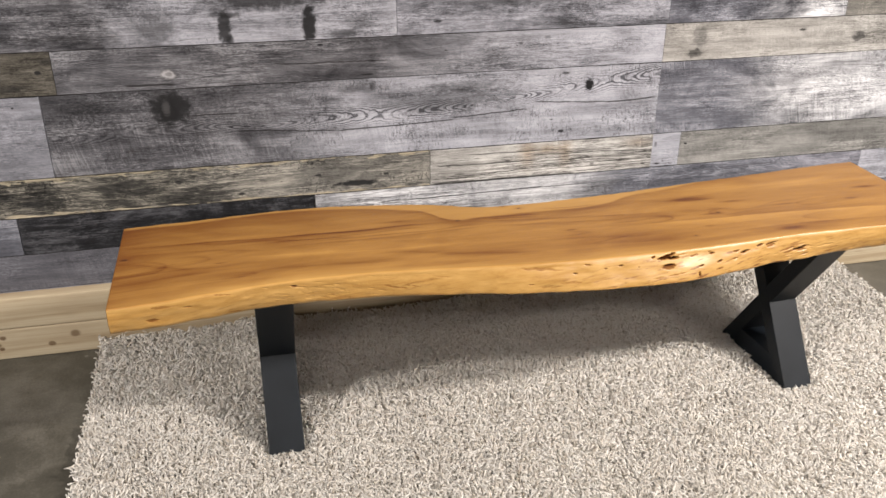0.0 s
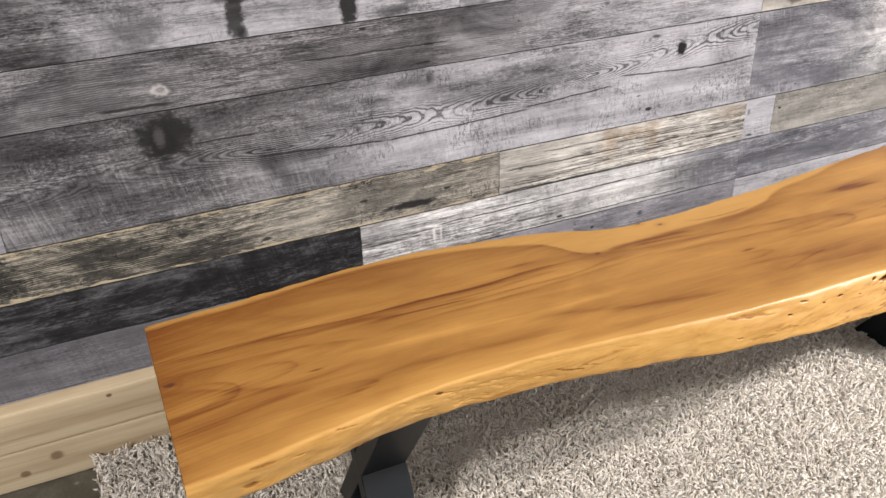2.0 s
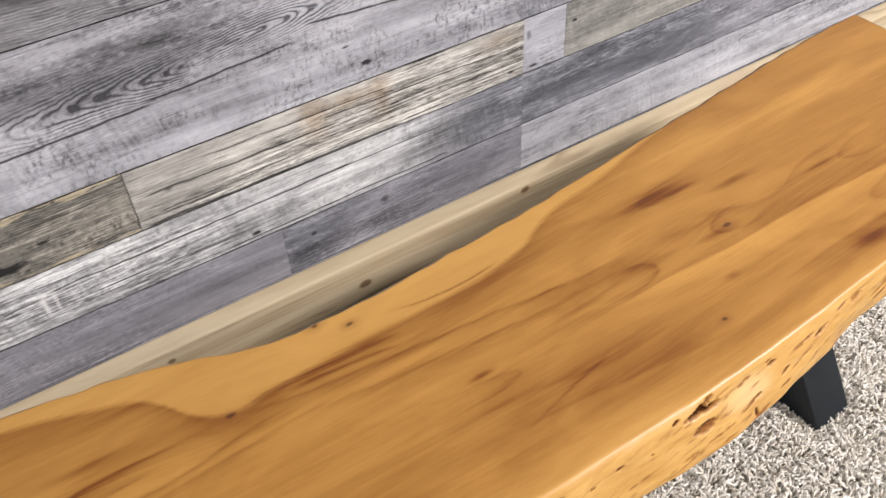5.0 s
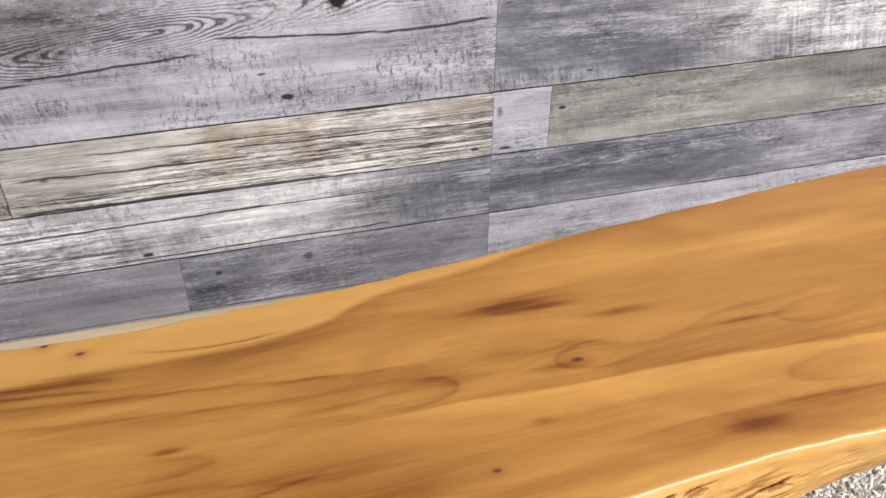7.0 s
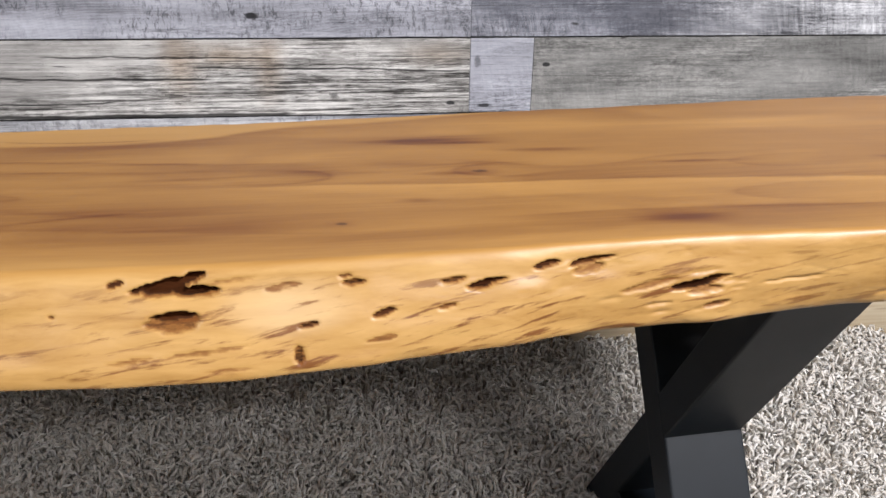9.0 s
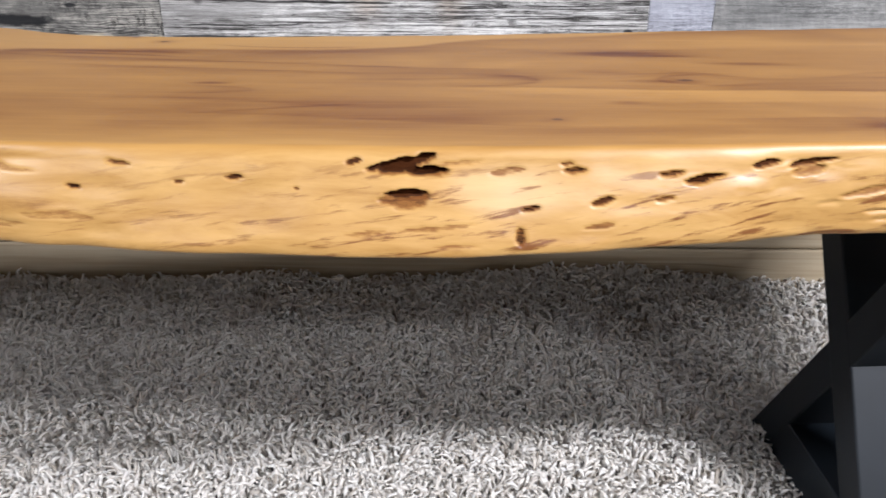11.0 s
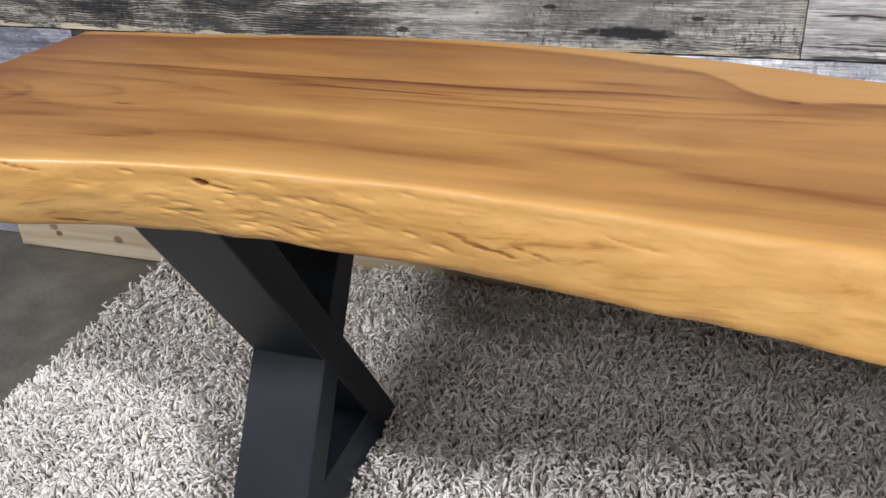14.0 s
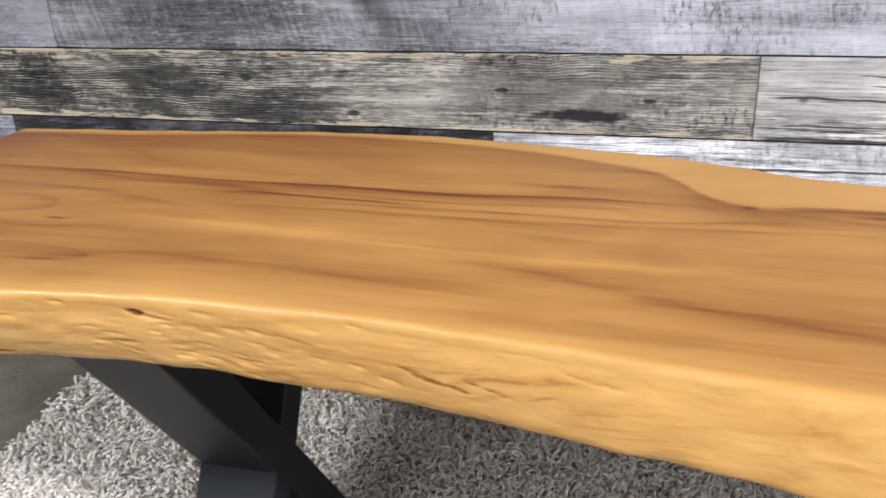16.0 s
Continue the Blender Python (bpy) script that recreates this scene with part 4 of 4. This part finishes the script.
    me.loops.add(quads.size)
    me.loops.foreach_set("vertex_index", quads.ravel().astype(np.int32))
    me.polygons.add(len(quads))
    me.polygons.foreach_set("loop_start", np.arange(0, quads.size, 4, dtype=np.int32))
    me.polygons.foreach_set("use_smooth", np.ones(len(quads), bool))
    me.update(calc_edges=True)
    me.materials.append(yarn())
    pile = new("shag", me)
    pile.parent = rug
    pile["kind"] = "stuff"
    return rug


shag_rug()

# ---- planks of the wall ----
ROWS_Z = [(0.0, 0.178), (0.178, 0.276), (0.276, 0.376), (0.376, 0.476), (0.476, 0.68), (0.68, 0.783), (0.783, 0.985)]
# planks: row, x from, x to, style, options; knots and cracks in x, z of the room
PLANKS = []


def plank(row, x0, x1, style, **options):
    PLANKS.append((row, x0, x1, style, options))


plank(0, -2.6, 0.645, "purple")
plank(0, 0.645, 2.6, "slate")
plank(1, -2.6, -1.3, "grey")
plank(1, -1.3, 0.19, "purple", saw=0.4, fade=(0.2, -0.25, "dusk"), blotch=0.3, knots=[(-0.305, 0.245, 0.013, 0.008, 0.97), (-0.56, 0.235, 0.008, 0.005, 0.9)])
plank(1, 0.19, 0.645, "purple", blotch=0.5, fade=(0.0, -0.25, "slate"), knots=[(0.369, 0.247, 0.011, 0.009, 0.7), (0.24, 0.24, 0.006, 0.004, 0.9)])
plank(1, 0.645, 2.6, "pale", saw=0.5)
plank(2, -2.6, -1.046, "slate")
plank(2, -1.046, -0.312, "black", blotch=0.8, saw=0.5, flake=0.15)
plank(2, -0.312, 0.645, "white", scuff=0.55, long=2.5, hairs=10.0, blotch=0.45, flake=0.07, grain=1.3, fade=(0.2, 0.4, "slate"), lines=0.9,
      cracks=[(-0.15, 0.338, 0.33, 0.344, 0.0022), (0.1, 0.283, 0.5, 0.286, 0.0018)],
      knots=[(0.37, 0.343, 0.18, 0.0011, 1.0), (0.152, 0.289, 0.009, 0.004, 0.95), (-0.1, 0.3, 0.012, 0.006, 0.6), (-0.152, 0.32, 0.0045, 0.032, -0.8), (-0.137, 0.318, 0.003, 0.034, -0.6)])
plank(2, 0.645, 1.342, "slate", fade=(-0.1, 0.3, "purple"), knots=[(0.95, 0.35, 0.02, 0.014, 0.4)])
plank(2, 1.342, 2.6, "pale")
plank(3, -2.6, 0.0, "tan", scuff=0.85, long=1.8, hairs=6.0, fade=(0.55, 1.0, "dun"), blotch=0.62, saw=0.15, lines=0.85, flake=0.1, grain=1.2, chips=0.9, ripple=0.26,
      knots=[(-0.2, 0.4, 0.065, 0.010, 0.97), (-0.05, 0.383, 0.03, 0.005, 0.7), (-0.65, 0.44, 0.012, 0.006, 0.9), (-1.0, 0.41, 0.03, 0.012, 0.8), (-0.3, 0.43, 0.012, 0.004, 0.9), (-0.5, 0.395, 0.012, 0.005, 0.9), (-0.12, 0.42, 0.009, 0.004, 0.9)])
plank(3, 0.0, 0.645, "cream", long=2.4, rust=[(0.272, 0.45, 0.03, 0.06, 0.6), (0.383, 0.446, 0.026, 0.06, 0.55), (0.33, 0.455, 0.05, 0.02, 0.6), (0.6, 0.455, 0.06, 0.02, 0.45)], lines=1.0, hairs=15.0, saw=0.0, blotch=0.45, grain=1.9,
      cracks=[(0.01, 0.428, 0.32, 0.425, 0.002), (0.28, 0.441, 0.64, 0.433, 0.0018), (0.02, 0.394, 0.2, 0.397, 0.0015), (0.0, 0.3785, 0.42, 0.3785, 0.0042), (0.1, 0.455, 0.4, 0.452, 0.0014)], knots=[(0.051, 0.427, 0.008, 0.006, 0.55), (0.465, 0.402, 0.008, 0.006, 0.6), (0.62, 0.39, 0.008, 0.003, 0.9)])
plank(3, 0.645, 0.73, "pale", knots=[(0.655, 0.445, 0.006, 0.01, 0.6), (0.665, 0.386, 0.012, 0.003, 0.9)])
plank(3, 0.73, 2.6, "ash", blotch=0.4, knots=[(0.748, 0.44, 0.006, 0.004, 0.9)])
plank(4, -2.6, -0.938, "grey", blotch=0.2, saw=0.0, grain=0.5, knots=[(-1.0, 0.655, 0.004, 0.003, 0.9), (-1.03, 0.5, 0.1, 0.03, 0.25)])
plank(4, -0.938, 0.645, "smoke", fade=(-0.4, 0.15, "pale"), cath=0.42, scuff=0.75, grain=0.7, saw=0.6, blotch=0.55,
      cracks=[(-0.61, 0.611, -0.48, 0.61, 0.0022), (-0.5, 0.565, -0.24, 0.548, 0.0022), (-0.25, 0.548, 0.07, 0.556, 0.0025), (0.05, 0.562, 0.27, 0.573, 0.0025), (0.28, 0.592, 0.5, 0.578, 0.0022), (0.48, 0.577, 0.645, 0.584, 0.0028)],
      knots=[(-0.652, 0.626, 0.03, 0.04, 1.0), (-0.645, 0.632, 0.06, 0.05, 0.9), (-0.655, 0.64, 0.06, 0.07, 0.6), (-0.657, 0.634, 0.013, 0.026, -0.07), (-0.85, 0.645, 0.1, 0.03, 0.45), (-0.45, 0.6, 0.12, 0.03, 0.3),
             (0.1, 0.645, 0.16, 0.022, 0.45), (0.02, 0.61, 0.26, 0.05, 0.5), (0.439, 0.63, 0.015, 0.02, 1.0), (0.366, 0.504, 0.011, 0.005, 0.95), (0.37, 0.665, 0.014, 0.006, 0.8), (-0.15, 0.66, 0.014, 0.02, 0.6), (-0.2, 0.655, 0.06, 0.016, 0.5)])
plank(4, 0.645, 2.6, "slate", scuff=0.6, fade=(-0.8, -0.5, "white"), saw=0.6)
plank(5, -2.6, -0.897, "brown", blotch=0.7, saw=0.0, knots=[(-0.93, 0.735, 0.009, 0.007, 0.95), (-0.91, 0.76, 0.02, 0.01, 0.4), (-1.0, 0.7, 0.04, 0.012, 0.5)])
plank(5, -0.897, 0.645, "smoke", fade=(-0.1, 0.6, "pale"), blotch=0.55, saw=0.0, grain=1.2, ripple=0.2,
      cracks=[(-0.4, 0.727, -0.1, 0.724, 0.002), (-0.75, 0.695, -0.62, 0.69, 0.004)],
      knots=[(-0.64, 0.715, 0.03, 0.021, 0.75), (-0.642, 0.716, 0.022, 0.014, -0.7), (-0.64, 0.716, 0.011, 0.007, 0.5), (0.24, 0.75, 0.01, 0.005, 0.6), (-0.277, 0.77, 0.008, 0.003, 0.95), (-0.15, 0.724, 0.012, 0.003, 0.95), (-0.16, 0.69, 0.02, 0.003, 0.9), (0.312, 0.763, 0.014, 0.006, 0.5)])
plank(5, 0.645, 2.6, "beige", blotch=0.6, knots=[(0.75, 0.745, 0.03, 0.05, 0.5), (0.74, 0.7, 0.03, 0.016, 0.8), (1.245, 0.723, 0.03, 0.02, 0.8), (1.06, 0.75, 0.012, 0.004, 0.9)])
plank(6, -2.6, -0.084, "pale", fade=(0.75, 0.5, "smoke"), scuff=0.7, blotch=0.6, saw=0.1, flake=0.12,
      knots=[(-0.66, 0.83, 0.07, 0.06, 0.6), (-0.5, 0.82, 0.02, 0.05, 0.9), (-0.49, 0.79, 0.014, 0.02, 0.8), (-0.3, 0.82, 0.02, 0.06, 0.97), (-0.22, 0.795, 0.06, 0.016, 0.7), (-0.18, 0.82, 0.05, 0.03, 0.5), (-0.4, 0.88, 0.2, 0.03, 0.85), (-0.5, 0.85, 0.06, 0.01, 0.7)])
plank(6, -0.084, 0.65, "grey", blotch=0.7, flake=0.15, saw=0.1, knots=[(0.02, 0.815, 0.014, 0.004, 0.9), (0.2, 0.86, 0.2, 0.02, 0.5)])
plank(6, 0.65, 1.187, "slate", blotch=1.0, saw=0.3, fade=(-0.1, 0.2, "white"))
plank(6, 1.187, 2.6, "dun")
PLAIN_STYLES = {s: plank_wood("weathered_" + s, s, half=0.1013) for s in ("grey", "pale", "purple", "slate", "beige", "tan")}



def wall_plank(x0, x1, z0, z1, material, joint=0.0003):
    w, h = x1 - x0 - joint, z1 - z0 - 0.0014
    bm = box((w, 0.012, h), 0.0005, 1)
    ob = part("plank", bm, material, wall)
    ob.location = ((x0 + x1) / 2, 0.006 + random.uniform(-0.0006, 0.0006), (z0 + z1) / 2)
    return ob


for row, x0, x1, style, options in PLANKS:
    z0, z1 = ROWS_Z[row]
    options = dict(options)
    mx, mz = (x0 + x1) / 2, (z0 + z1) / 2
    for key in ("knots", "rust"):
        options[key] = [(kx - mx, kz - mz, a, b, k) for kx, kz, a, b, k in options.get(key, [])]
    options["cracks"] = [(xa - mx, za - mz, xb - mx, zb - mz, w) for xa, za, xb, zb, w in options.get("cracks", [])]
    wall_plank(x0, x1, z0, z1, plank_wood("weathered_" + style, style, half=(z1 - z0) / 2 - 0.0007, **options), 0.0018 if x1 < 0.1 else 0.0003)
z, row = ROWS_Z[-1][1], 7
while z < H - 0.05:
    h = min(0.102 if row % 2 else 0.204, H - z)
    cuts = [-2.6] + sorted(random.uniform(-2.0, 2.0) for _ in range(2)) + [2.6]
    for x0, x1 in zip(cuts, cuts[1:]):
        wall_plank(x0, x1, z, z + h, random.choice(list(PLAIN_STYLES.values())))
    z, row = z + h, row + 1
for x0, x1 in ((X0, -2.6), (2.6, X1)):
    z = 0.0
    while z < H - 0.01:
        h = min(0.204, H - z)
        wall_plank(x0, x1, z, z + h, random.choice(list(PLAIN_STYLES.values())))
        z += h
